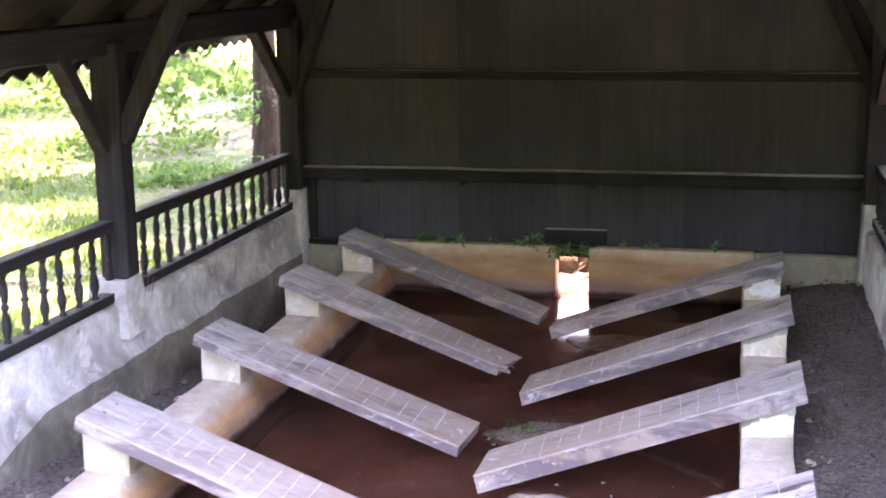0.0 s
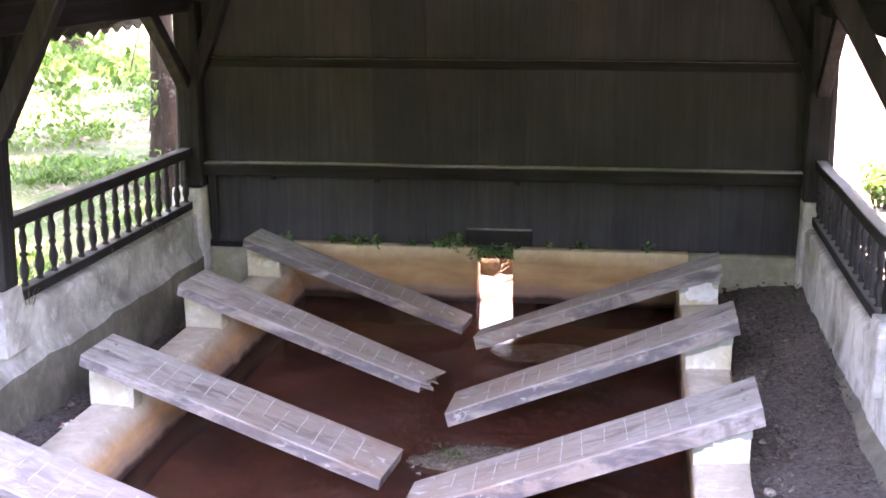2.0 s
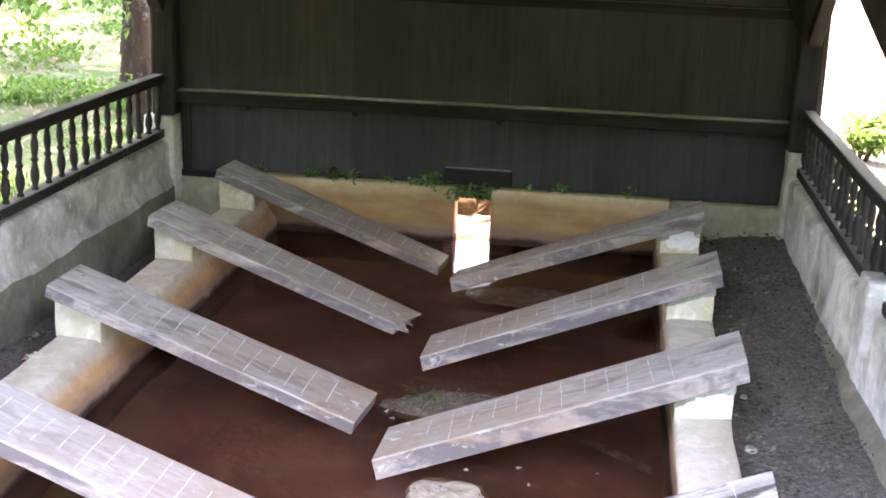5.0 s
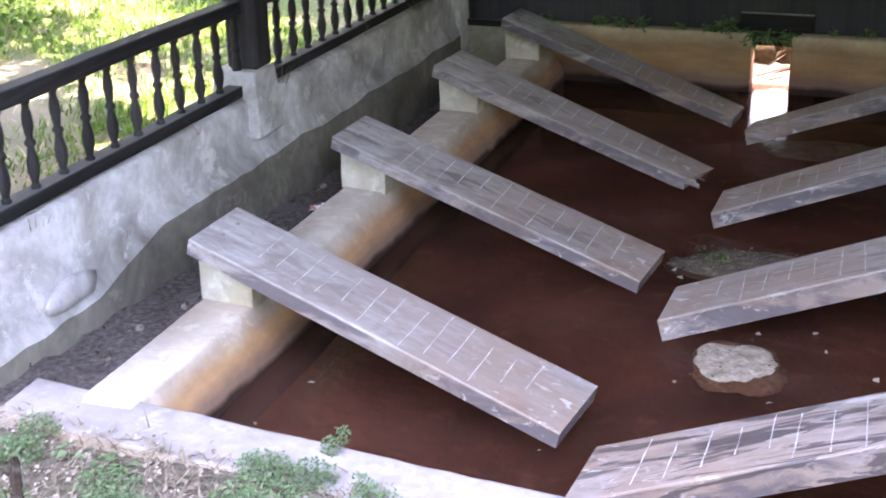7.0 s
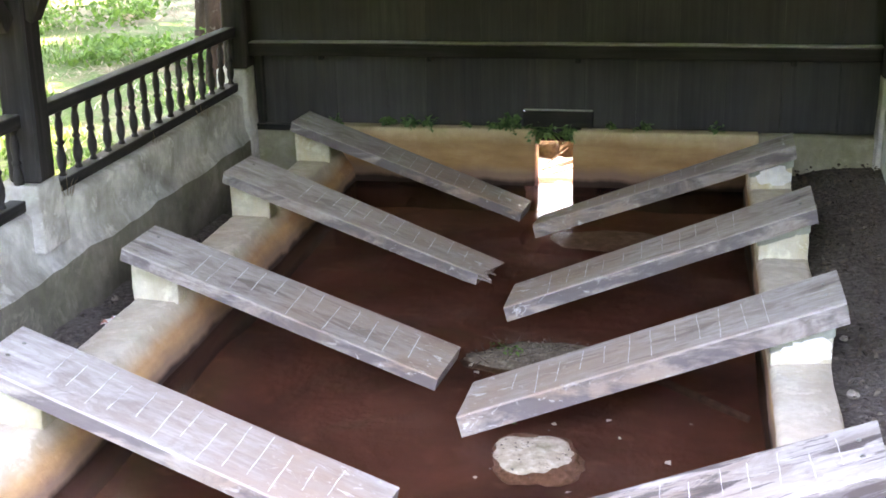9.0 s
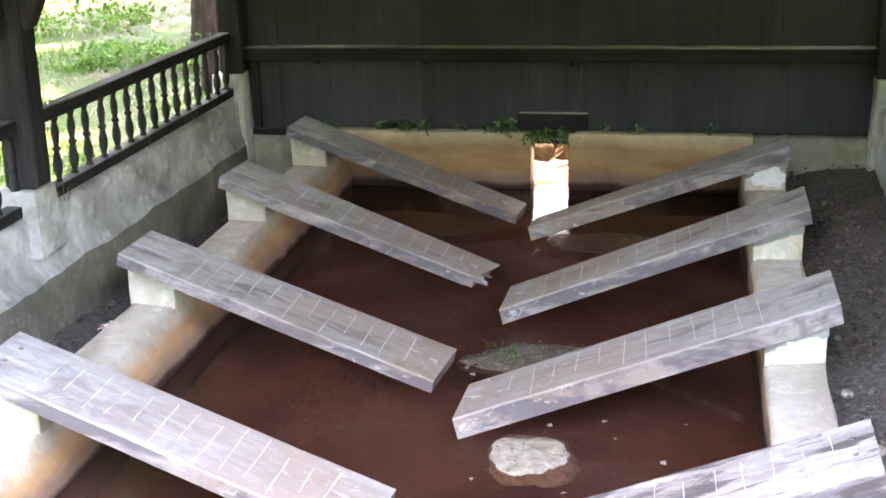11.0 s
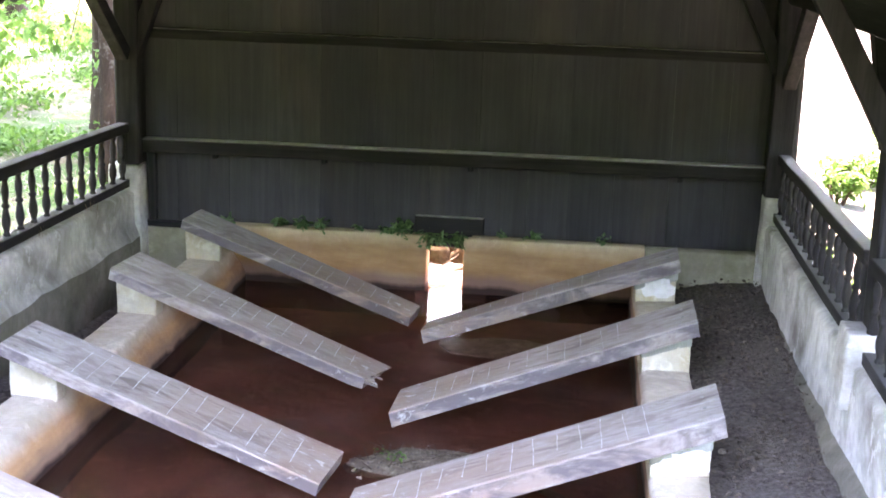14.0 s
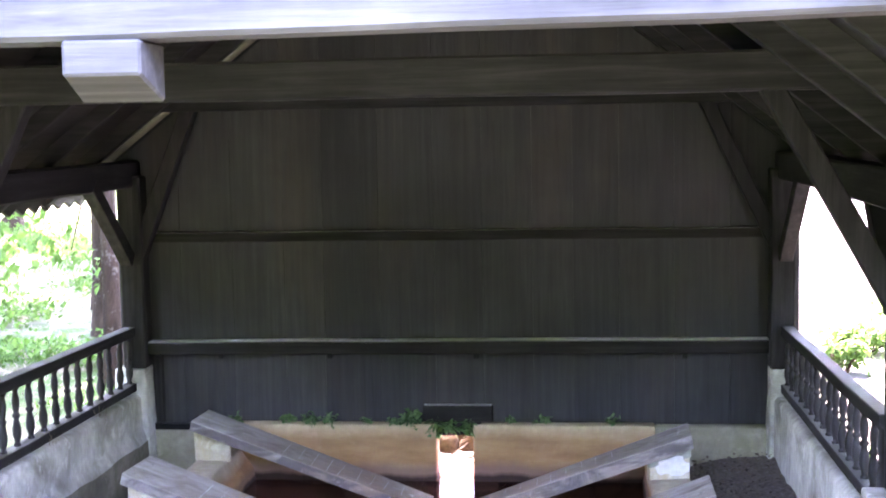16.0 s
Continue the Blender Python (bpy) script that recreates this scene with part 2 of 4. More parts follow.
def grass_mat():
    M = Mat("meadow", 0.9, spec=0.2)
    v = M.coords()
    fine, mid, big = M.noise(v, 22, 6, 0.7), M.noise(v, 1.7, 6, 0.65), M.noise(v, 0.22, 4, 0.6)
    green = M.ramp(fine, (0.25, (0.020, 0.048, 0.009)), (0.55, (0.048, 0.098, 0.020)), (0.8, (0.085, 0.15, 0.038)))
    straw = M.ramp(fine, (0.25, (0.06, 0.045, 0.03)), (0.55, (0.15, 0.12, 0.082)), (0.8, (0.27, 0.23, 0.175)))
    col = M.mix(M.span(mid, 0.51, 0.66), green, straw)
    pale = M.mix(M.span(big, 0.54, 0.62), col, (0.22, 0.20, 0.155))
    col = M.mix(0.7, col, pale)
    sep = M.t.nodes.new("ShaderNodeSeparateXYZ")
    M.link(v, sep.inputs[0])
    ax = M.math('SUBTRACT', M.math('ABSOLUTE', M.math('SUBTRACT', sep.outputs["X"], 0.14)), 2.2)
    ay = M.math('SUBTRACT', M.math('ABSOLUTE', M.math('SUBTRACT', sep.outputs["Y"], 2.4)), 2.7)
    near = M.math('ADD', M.math('MAXIMUM', ax, ay), M.math('MULTIPLY', mid, 0.8))
    col = M.mix(M.math('MULTIPLY', M.span(near, 1.15, 0.55), 0.85), col, M.ramp(fine, (0.3, (0.12, 0.09, 0.07)), (0.55, (0.27, 0.22, 0.18)), (0.8, (0.45, 0.39, 0.34))))
    edge = M.math('ADD', sep.outputs["X"], M.math('MULTIPLY', M.noise(v, 0.9, 4), 1.4))
    yard = M.ramp(fine, (0.3, (0.085, 0.08, 0.07)), (0.7, (0.15, 0.143, 0.13)))
    col = M.mix(M.span(edge, 2.9, 3.5), col, yard)
    M.color(col)
    M.bump(fine, 1.0, 0.05)
    return M.m


def water_mat():
    """Clear but rust-tinted water: a little murk at the surface, the silt showing through."""
    M = Mat("rusty brown water", 0.10, spec=0.28)
    v = M.coords()
    a, b = M.noise(v, 0.8, 5, 0.6, 0.6), M.noise(v, 4.0, 5, 0.65, 0.3)
    col = M.ramp(a, (0.3, (0.042, 0.017, 0.012)), (0.5, (0.086, 0.036, 0.026)), (0.75, (0.132, 0.060, 0.044)))
    col = M.mix(M.math('MULTIPLY', M.span(b, 0.58, 0.75), 0.4), col, (0.19, 0.10, 0.068))
    M.color(col)
    M.p.inputs["IOR"].default_value = 1.33
    M.bump(M.noise(v, 6.0, 2, 0.5), 0.04, 0.004)
    clear = M.t.nodes.new("ShaderNodeBsdfTransparent")
    clear.inputs["Color"].default_value = (0.72, 0.54, 0.45, 1)
    mx = M.t.nodes.new("ShaderNodeMixShader")
    mx.inputs[0].default_value = 0.58
    M.link(M.p.outputs[0], mx.inputs[1])
    M.link(clear.outputs[0], mx.inputs[2])
    M.link(mx.outputs[0], M.t.nodes["Material Output"].inputs["Surface"])
    return M.m


def silt_mat():
    M = Mat("rusty silt", 0.9, spec=0.1)
    v = M.coords()
    a, b, c = M.noise(v, 1.1, 5, 0.6, 0.8), M.noise(v, 7.0, 5, 0.65), M.noise(v, 2.4, 5, 0.65, 0.4)
    col = M.ramp(a, (0.3, (0.10, 0.043, 0.028)), (0.52, (0.20, 0.088, 0.057)), (0.75, (0.33, 0.16, 0.108)))
    col = M.mix(M.math('MULTIPLY', M.span(b, 0.56, 0.72), 0.4), col, (0.46, 0.27, 0.18))
    col = M.mix(M.math('MULTIPLY', M.span(c, 0.56, 0.68), 0.55), col, (0.14, 0.11, 0.045))
    M.color(col)
    M.bump(b, 0.8, 0.03)
    return M.m


def leaf_mat(name, a, b, trans=0.35):
    M = Mat(name, 0.6, spec=0.3)
    col = M.ramp(M.island(), (0.0, a), (1.0, b))
    M.color(col)
    tr = M.t.nodes.new("ShaderNodeBsdfTranslucent")
    M.link(col, tr.inputs["Color"])
    mx = M.t.nodes.new("ShaderNodeMixShader")
    mx.inputs[0].default_value = trans
    M.link(M.p.outputs[0], mx.inputs[1])
    M.link(tr.outputs[0], mx.inputs[2])
    M.link(mx.outputs[0], M.t.nodes["Material Output"].inputs["Surface"])
    return M.m


def bark_mat():
    M = Mat("lichened bark", 0.9, spec=0.2)
    g = M.noise(M.coords((14, 14, 3)), 1.0, 6, 0.7, 0.6)
    s = M.noise(M.coords(), 9.0, 4, 0.6)
    col = M.ramp(g, (0.3, (0.016, 0.010, 0.008)), (0.6, (0.050, 0.032, 0.022)), (0.8, (0.085, 0.062, 0.048)))
    M.color(M.mix(M.math('MULTIPLY', M.span(s, 0.58, 0.68), 0.6), col, (0.17, 0.155, 0.135)))
    M.bump(g, 1.0, 0.02)
    return M.m


def stone_mat(name, a, b, c):
    M = Mat(name, 0.85, spec=0.25)
    v = M.coords()
    f = M.noise(v, 24, 6, 0.7)
    col = M.ramp(f, (0.28, a), (0.55, b), (0.8, c))
    g = M.noise(v, 5, 4, 0.6)
    M.color(M.mix(M.math('MULTIPLY', M.span(g, 0.52, 0.7), 0.5), col, (0.10, 0.11, 0.05)))
    M.bump(f, 0.8, 0.02)
    return M.m


CLOVER = leaf_mat("clover leaves", (0.085, 0.165, 0.075), (0.23, 0.33, 0.17), 0.4)
EARTH, GRASS, WATER, SILT, BARK = earth_mat(), grass_mat(), water_mat(), silt_mat(), bark_mat()
LEAF = leaf_mat("fresh leaves", (0.032, 0.092, 0.015), (0.105, 0.205, 0.042), 0.45)
BLADE = leaf_mat("grass blades", (0.036, 0.092, 0.014), (0.105, 0.205, 0.040), 0.45)
STRAW = leaf_mat("dry stalks", (0.17, 0.13, 0.085), (0.36, 0.30, 0.22), 0.2)
IVY = leaf_mat("ivy leaves", (0.055, 0.13, 0.045), (0.17, 0.28, 0.12), 0.2)
LUMP = stone_mat("tan concrete crust", (0.22, 0.165, 0.12), (0.43, 0.34, 0.26), (0.66, 0.57, 0.48))
STONE = stone_mat("grey concrete lump", (0.15, 0.12, 0.095), (0.36, 0.31, 0.26), (0.60, 0.55, 0.49))
OCHRE = stone_mat("wet ochre stone", (0.020, 0.012, 0.006), (0.055, 0.035, 0.017), (0.10, 0.075, 0.048))
DEBRIS = stone_mat("dark silt", (0.045, 0.032, 0.022), (0.145, 0.11, 0.08), (0.38, 0.32, 0.25))
TILE = stone_mat("roof tiles", (0.10, 0.05, 0.035), (0.20, 0.10, 0.07), (0.30, 0.18, 0.13))
BRASS = Mat("dull bolt metal", 0.4, 0.9)
BRASS.p.inputs["Base Color"].default_value = (0.30, 0.29, 0.28, 1)
BRASS = BRASS.m


# ---------- building blocks ----------
def link_mesh(name, bm, material, smooth=False):
    bmesh.ops.recalc_face_normals(bm, faces=bm.faces)
    me = bpy.data.meshes.new(name)
    bm.to_mesh(me)
    bm.free()
    me.materials.append(material)
    if smooth:
        for p in me.polygons:
            p.use_smooth = True
    return new(name, me)


def part(name, bm, material, parent, label="", smooth=False):
    ob = link_mesh(name, bm, material, smooth)
    ob.parent = parent
    if label:
        ob["label"] = label
    return ob


def hull_box(bm, corners):
    """A six-sided block from 4 bottom and 4 top corners, both in turn."""
    v = [bm.verts.new(c) for c in corners]
    for f in ((3, 2, 1, 0), (4, 5, 6, 7), (0, 1, 5, 4), (1, 2, 6, 5), (2, 3, 7, 6), (3, 0, 4, 7)):
        bm.faces.new([v[i] for i in f])
    return v


def box(bm, x0, x1, y0, y1, z0, z1):
    return hull_box(bm, [(x0, y0, z0), (x1, y0, z0), (x1, y1, z0), (x0, y1, z0), (x0, y0, z1), (x1, y0, z1), (x1, y1, z1), (x0, y1, z1)])


def soften(bm, width, segments=1):
    bmesh.ops.bevel(bm, geom=list(bm.edges), offset=width, segments=segments, affect='EDGES', profile=0.6)


def cut_long(bm, length):
    """Cuts long edges, so that a surface can be made uneven."""
    for _ in range(6):
        long = [e for e in bm.edges if e.calc_length() > length]
        if not long:
            break
        bmesh.ops.subdivide_edges(bm, edges=long, cuts=1, use_grid_fill=True)


def rough_up(bm, amount, scale=3.0, seed=0.0):
    for v in bm.verts:
        n = noise.noise_vector(v.co * scale + Vector((seed, seed * 1.7, 0)))
        v.co += n * amount


def timber(name, p0, p1, w, h, label="", category="beam", group="", up=(0, 0, 1), parent=None, wobble=0.006):
    """A squared beam from p0 to p1, w across and h along up, with worn arrises."""
    p0, p1 = Vector(p0), Vector(p1)
    d = (p1 - p0).normalized()
    upv = Vector(up)
    if abs(d.dot(upv)) > 0.95:
        upv = Vector((0, 1, 0))
    side = d.cross(upv).normalized()
    upv = side.cross(d)
    bm = bmesh.new()
    c = []
    for base in (p0, p1):
        for a, b in ((-1, -1), (1, -1), (1, 1), (-1, 1)):
            c.append(base + side * a * w / 2 + upv * b * h / 2)
    hull_box(bm, c)
    soften(bm, min(w, h) * 0.07)
    cut_long(bm, 0.5)
    rough_up(bm, wobble, 2.0, p0.x + p1.y * 3)
    axis = max(range(3), key=lambda i: abs(d[i]))
    if parent is not None:
        return part(name, bm, TIMBER[axis], parent, label)
    return tagged(link_mesh(name, bm, TIMBER[axis]), label, category, group)


def empty(name, x, y, z, label, category, group="", kind=""):
    ob = new(name)
    ob.location = (x, y, z)
    bpy.context.view_layer.update()
    return tagged(ob, label, category, group, kind)


def under(parent, name, bm, material, label="", smooth=False):
    """A part given in world coordinates under an Empty that stands unturned at its base."""
    bmesh.ops.translate(bm, verts=bm.verts, vec=-Vector(parent.location))
    return part(name, bm, material, parent, label, smooth)


# ---------- the ground ----------
def ground_z(x, y):
    z = 0.197 + 0.005 * noise.noise((x * 2.1, y * 2.1, 0.0)) + 0.06 * max(0.0, min(-0.6 - y, 4.0))
    if y > 5.2:
        z = 0.22 + 0.04 * noise.noise((x * 0.4, y * 0.4, 0.0))
    far = max(0.0, -x - 3.5)
    z += 0.015 * far + 0.10 * noise.noise((x * 0.15, y * 0.15, 4.0)) * min(1.0, far / 4)
    return z


def grid_lines(lo, hi, marks, fine_lo, fine_hi, step):
    vals = set(marks)
    v = fine_lo
    while v <= fine_hi:
        vals.add(round(v, 3))
        v += step
    grow, v = step, fine_hi
    while v < hi:
        grow *= 1.35
        v += grow
        vals.add(round(min(v, hi), 3))
    grow, v = step, fine_lo
    while v > lo:
        grow *= 1.35
        v -= grow
        vals.add(round(max(v, lo), 3))
    out = []
    for q in sorted(vals):
        if not out or q - out[-1] > 0.02 or q in marks:
            if out and q in marks and q - out[-1] <= 0.02:
                out[-1] = q
            else:
                out.append(q)
    return out


IN_X0, IN_X1, IN_Y0, IN_Y1 = -2.02, 2.32, -0.30, 5.20      # outer faces of the wash-house
CH_X0, CH_X1, CH_Y1 = -0.02, 0.34, 11.0                    # the outflow behind it
gx = grid_lines(-400, 400, {IN_X0, IN_X1, CH_X0, CH_X1}, -7.0, 5.0, 0.3)
gy = grid_lines(-400, 400, {IN_Y0, IN_Y1, CH_Y1}, -5.0, 12.0, 0.3)
bm = bmesh.new()
gv = [[bm.verts.new((x, y, ground_z(x, y))) for x in gx] for y in gy]
for j in range(len(gy) - 1):
    for i in range(len(gx) - 1):
        cx, cy = (gx[i] + gx[i + 1]) / 2, (gy[j] + gy[j + 1]) / 2
        if IN_X0 < cx < IN_X1 and IN_Y0 < cy < IN_Y1:
            continue
        if CH_X0 < cx < CH_X1 and IN_Y1 < cy < CH_Y1:
            continue
        bm.faces.new((gv[j][i], gv[j][i + 1], gv[j + 1][i + 1], gv[j + 1][i]))
ground = tagged(link_mesh("ground", bm, GRASS, True), "sunlit meadow with dry grass and bare patches", "ground", kind="structure")

# ---------- basin, floors and walls ----------
bm = bmesh.new()
box(bm, -2.0, -1.38, -0.30, 5.1, -0.5, 0.03)
cut_long(bm, 0.12)
for v in bm.verts:
    if v.co.z > 0:
        v.co.z += 0.035 * noise.noise(v.co * 5) + 0.11 - 0.042 * v.co.y + 0.012 * noise.noise(v.co * 16)
tagged(link_mesh("floor_left", bm, EARTH, True), "damp dark earth path with litter", "floor", kind="structure")
bm = bmesh.new()
box(bm, 1.52, 2.3, -0.30, 5.1, -0.5, 0.12)
cut_long(bm, 0.12)
for v in bm.verts:
    if v.co.z > 0:
        v.co.z += 0.03 * noise.noise(v.co * 5 + Vector((7, 0, 0))) + 0.07 * max(0, (v.co.x - 1.6) / 0.5) + 0.012 * noise.noise(v.co * 16)
tagged(link_mesh("floor_right", bm, EARTH, True), "dark earth path strewn with leaf mould", "floor", kind="structure")

bm = bmesh.new()
box(bm, -1.5, 1.6, -0.3, 5.3, -0.55, -0.16)
cut_long(bm, 0.2)
for v in bm.verts:
    if v.co.z > -0.3:
        v.co.z += 0.05 * noise.noise(v.co * 1.4) + 0.018 * noise.noise(v.co * 5.0)
tagged(link_mesh("basin_floor", bm, SILT, True), "rusty silty floor of the washing basin", "floor", kind="structure")

bm = bmesh.new()
box(bm, -1.25, 1.40, -0.28, 5.0, -0.44, 0.0)
box(bm, 0.03, 0.28, 5.0, 5.28, -0.44, 0.0)
tagged(link_mesh("water", bm, WATER), "still rusty brown spring water in the basin", "water", kind="structure")


def sill(name, xi0, xi1, xo, label):
    """One side of the basin: a low wall, its foot xi0 under water and its top from xi1 out to xo, with a worn inner edge."""
    bm = bmesh.new()
    s = 1 if xo > xi1 else -1
    prof = [(xi0, -0.45), (xi0, 0.0), (xi0 + s * 0.012, 0.08), (xi1 - s * 0.010, 0.165), (xi1, 0.192), (xi1 + s * 0.014, 0.202), (xo - s * 0.010, 0.2), (xo, 0.185), (xo + s * 0.01, -0.45)]
    n = 150
    rows = []
    for j in range(n + 1):
        y = -0.06 + (5.06 + 0.02) * j / n
        row = []
        for k, (x, z) in enumerate(prof):
            w = 0.012 * noise.noise((y * 2.3, k * 0.7, xo)) + 0.003 * noise.noise((y * 9.0, k * 1.3, xo)) + 0.0015 * noise.noise((y * 23.0, k * 1.1, xo))
            row.append(bm.verts.new((x + w, y, z + (w * 0.5 if z > 0.1 else 0))))
        rows.append(row)
    for a, b in zip(rows, rows[1:]):
        for k in range(len(prof) - 1):
            bm.faces.new((a[k], a[k + 1], b[k + 1], b[k]))
    bm.faces.new(rows[0])
    bm.faces.new(list(reversed(rows[-1])))
    return tagged(link_mesh(name, bm, BASIN, True), label, "basin wall", kind="structure")


sill("basin_wall_left", -1.122, -1.205, -1.42, "low rendered basin wall stained orange by iron")
sill("basin_wall_right", 1.325, 1.335, 1.56, "low rendered basin wall with an orange inner face")

# back of the basin with its outlet
NX0, NX1 = 0.04, 0.272


def coping(name, x0, x1, top, label, y0=5.0):
    bm = bmesh.new()
    box(bm, x0, x1, y0, 5.17, -0.45, top)
    soften(bm, 0.014, 2)
    cut_long(bm, 0.18)
    rough_up(bm, 0.007, 4.0, x0)
    return tagged(link_mesh(name, bm, COPING, True), label, "wall", kind="structure")


coping("wall_back_base_left", -1.25, NX0, 0.36, "cream basin wall streaked with orange iron stains")
coping("wall_back_base_right", NX1, 1.40, 0.36, "cream basin wall streaked with orange iron stains")


def low_wall(name, x0, x1, top, foot, inner, label):
    """A side wall under a balustrade: thick foot with a ledge, thinner upper part."""
    bm = bmesh.new()
    s = 1 if inner > (x0 + x1) / 2 else -1
    out = x0 if s > 0 else x1
    wide = 0.048 if s > 0 else 0.05
    prof = [(inner + s * 0.055, -0.45), (inner + s * wide, -0.02), (inner + s * 0.010, 0.03), (inner, top - 0.02), (inner - s * 0.02, top), (out, top), (out, -0.45)]
    n = 110
    rows = []

    def dip(y):
        low = 0.125 * max(0.0, min(1.0, (1.15 - y) / 0.5)) if s > 0 else 0.0
        return low + 0.022 * noise.noise((y * 1.9, x0, 3.0)) + 0.010 * noise.noise((y * 8.0, x0, 6.0))

    def ledge(y, k):
        if s < 0:
            return foot - 0.045 * y - dip(y)
        fall = 0.362 - 0.008 * y - dip(y)
        return fall - (0.005 * y + 0.008 * noise.noise((y * 5.0, 2.0, 1.0)) if k == 1 else 0.0)
    for j in range(n + 1):
        y = -0.28 + 5.40 * j / n
        row = []
        for k, (x, z) in enumerate(prof):
            w = 0.014 * noise.noise((y * 1.7, k * 0.9, x0)) + 0.006 * noise.noise((y * 7, k, x0))
            row.append(bm.verts.new((x + w, y, z + w * 0.7 + (ledge(y, k) if k in (1, 2) else -0.012 * max(0.0, y - 1.5) if k > 2 and z > 0 else 0.0))))
        rows.append(row)
    for a, b in zip(rows, rows[1:]):
        for k in range(len(prof) - 1):
            bm.faces.new((a[k], a[k + 1], b[k + 1], b[k]))
    bm.faces.new(rows[0])
    bm.faces.new(list(reversed(rows[-1])))
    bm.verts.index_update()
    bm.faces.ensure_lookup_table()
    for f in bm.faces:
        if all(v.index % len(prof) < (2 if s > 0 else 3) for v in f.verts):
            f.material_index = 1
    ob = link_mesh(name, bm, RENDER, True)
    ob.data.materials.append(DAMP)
    return tagged(ob, label, "wall", kind="structure")


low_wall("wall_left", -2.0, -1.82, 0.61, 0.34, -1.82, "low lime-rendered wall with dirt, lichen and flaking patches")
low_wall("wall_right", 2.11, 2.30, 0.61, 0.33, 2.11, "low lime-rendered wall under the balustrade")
bm = bmesh.new()
box(bm, -1.84, -1.25, 5.02, 5.17, -0.45, 0.315)
soften(bm, 0.01)
cut_long(bm, 0.2)
rough_up(bm, 0.006, 4.0, 2)
tagged(link_mesh("wall_back_base_corner", bm, FOOTING, True), "mossy rendered footing in the corner", "wall", kind="structure")
bm = bmesh.new()
box(bm, 1.40, 2.13, 5.003, 5.17, -0.45, 0.352)
soften(bm, 0.012)
cut_long(bm, 0.2)
rough_up(bm, 0.006, 4.0, 5)
tagged(link_mesh("wall_back_base_end", bm, FOOTING, True), "pale rendered footing, greenish low down", "wall", kind="structure")

# front kerb
bm = bmesh.new()
box(bm, -1.62, 2.3, -0.27, -0.03, -0.45, 0.202)
soften(bm, 0.009, 2)
cut_long(bm, 0.10)
for v in bm.verts:
    v.co.y += 0.05 - 0.105 * (v.co.x + 1.4)
rough_up(bm, 0.006, 3.0, 8)
rough_up(bm, 0.004, 14.0, 3)
tagged(link_mesh("kerb", bm, KERB, True), "worn pale concrete kerb along the front", "kerb", kind="structure")

# ---------- plank wall at the back ----------

def roof_z(x):
    return 2.02 + (3.7 - 2.02) * (1 - abs(x - 0.14) / 2.16)


bm = bmesh.new()
for xa, xb in ((-2.0, 0.14), (0.14, 2.28)):
    hull_box(bm, [(xa, 5.10, 0.9), (xb, 5.10, 0.9), (xb, 5.15, 0.9), (xa, 5.15, 0.9), (xa, 5.10, roof_z(xa) - 0.01), (xb, 5.10, roof_z(xb) - 0.01), (xb, 5.15, roof_z(xb) - 0.01), (xa, 5.15, roof_z(xa) - 0.01)])
box(bm, -1.98, -0.045, 5.10, 5.15, 0.30, 0.9)
box(bm, 0.355, 2.26, 5.10, 5.15, 0.30, 0.9)
box(bm, -0.045, 0.355, 5.10, 5.15, 0.36, 0.9)
wall_back = tagged(link_mesh("wall_back", bm, PLANKS), "tall plank wall, stained almost black", "wall", kind="structure")
rng = random.Random(5)
x = -1.90
while x < 2.14:
    w = rng.uniform(0.25, 0.36)
    x1 = min(x + w, 2.18)
    bm = bmesh.new()
    z0 = 0.34 if x1 < -1.2 else 0.366
    ya = 5.062 + rng.uniform(0, 0.004)
    za, zb = roof_z(x) - 0.03, roof_z(x1 - 0.002) - 0.03
    hull_box(bm, [(x, ya, z0), (x1 - 0.002, ya, z0), (x1 - 0.002, 5.098, z0), (x, 5.098, z0), (x, ya, za), (x1 - 0.002, ya, zb), (x1 - 0.002, 5.098, zb), (x, 5.098, za)])
    part("plank", bm, PLANKS, wall_back)
    x = x1

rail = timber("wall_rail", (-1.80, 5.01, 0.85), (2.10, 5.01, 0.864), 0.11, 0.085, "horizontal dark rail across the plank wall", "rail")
rail.data.materials[0] = TOP_LIT
timber("upper_wall_rail", (-1.80, 5.045, 1.55), (2.10, 5.045, 1.55), 0.04, 0.06, "thin dark rail high on the plank wall", "rail").data.materials[0] = TOP_LIT
for x in (-1.32, -0.62, 0.30, 1.58):
    bm = bmesh.new()
    box(bm, x - 0.016, x + 0.016, 4.985, 5.035, 0.782, 0.826)
    soften(bm, 0.004)
    part("peg", bm, TIMBER[2], rail, "short dark peg")
timber("sole_plate", (-1.82, 5.04, 0.335), (-1.30, 5.04, 0.335), 0.05, 0.04, "dark sole plate at the foot of the planks", "rail")
timber("corner_batten", (-1.735, 5.035, 0.36), (-1.735, 5.035, 0.80), 0.045, 0.05, "dark vertical batten in the corner of the plank wall", "batten")
bm = bmesh.new()
box(bm, -0.04, 0.395, 5.015, 5.06, 0.375, 0.482)
soften(bm, 0.005)
tagged(link_mesh("outlet_cover_board", bm, TOP_LIT), "short dark board over the basin outlet", "board")

# dark box added in place of the shade behind the ivy
bm = bmesh.new()
box(bm, 0.0, 0.32, 5.03, 5.099, 0.285, 0.374)
soften(bm, 0.006)
tagged(link_mesh("outlet_lintel", bm, TIMBER[0]), "dark strip added for the shade over the basin outlet", "lintel")

# ---------- posts, balustrades, pedestals ----------
LX, RX = -1.90, 2.20


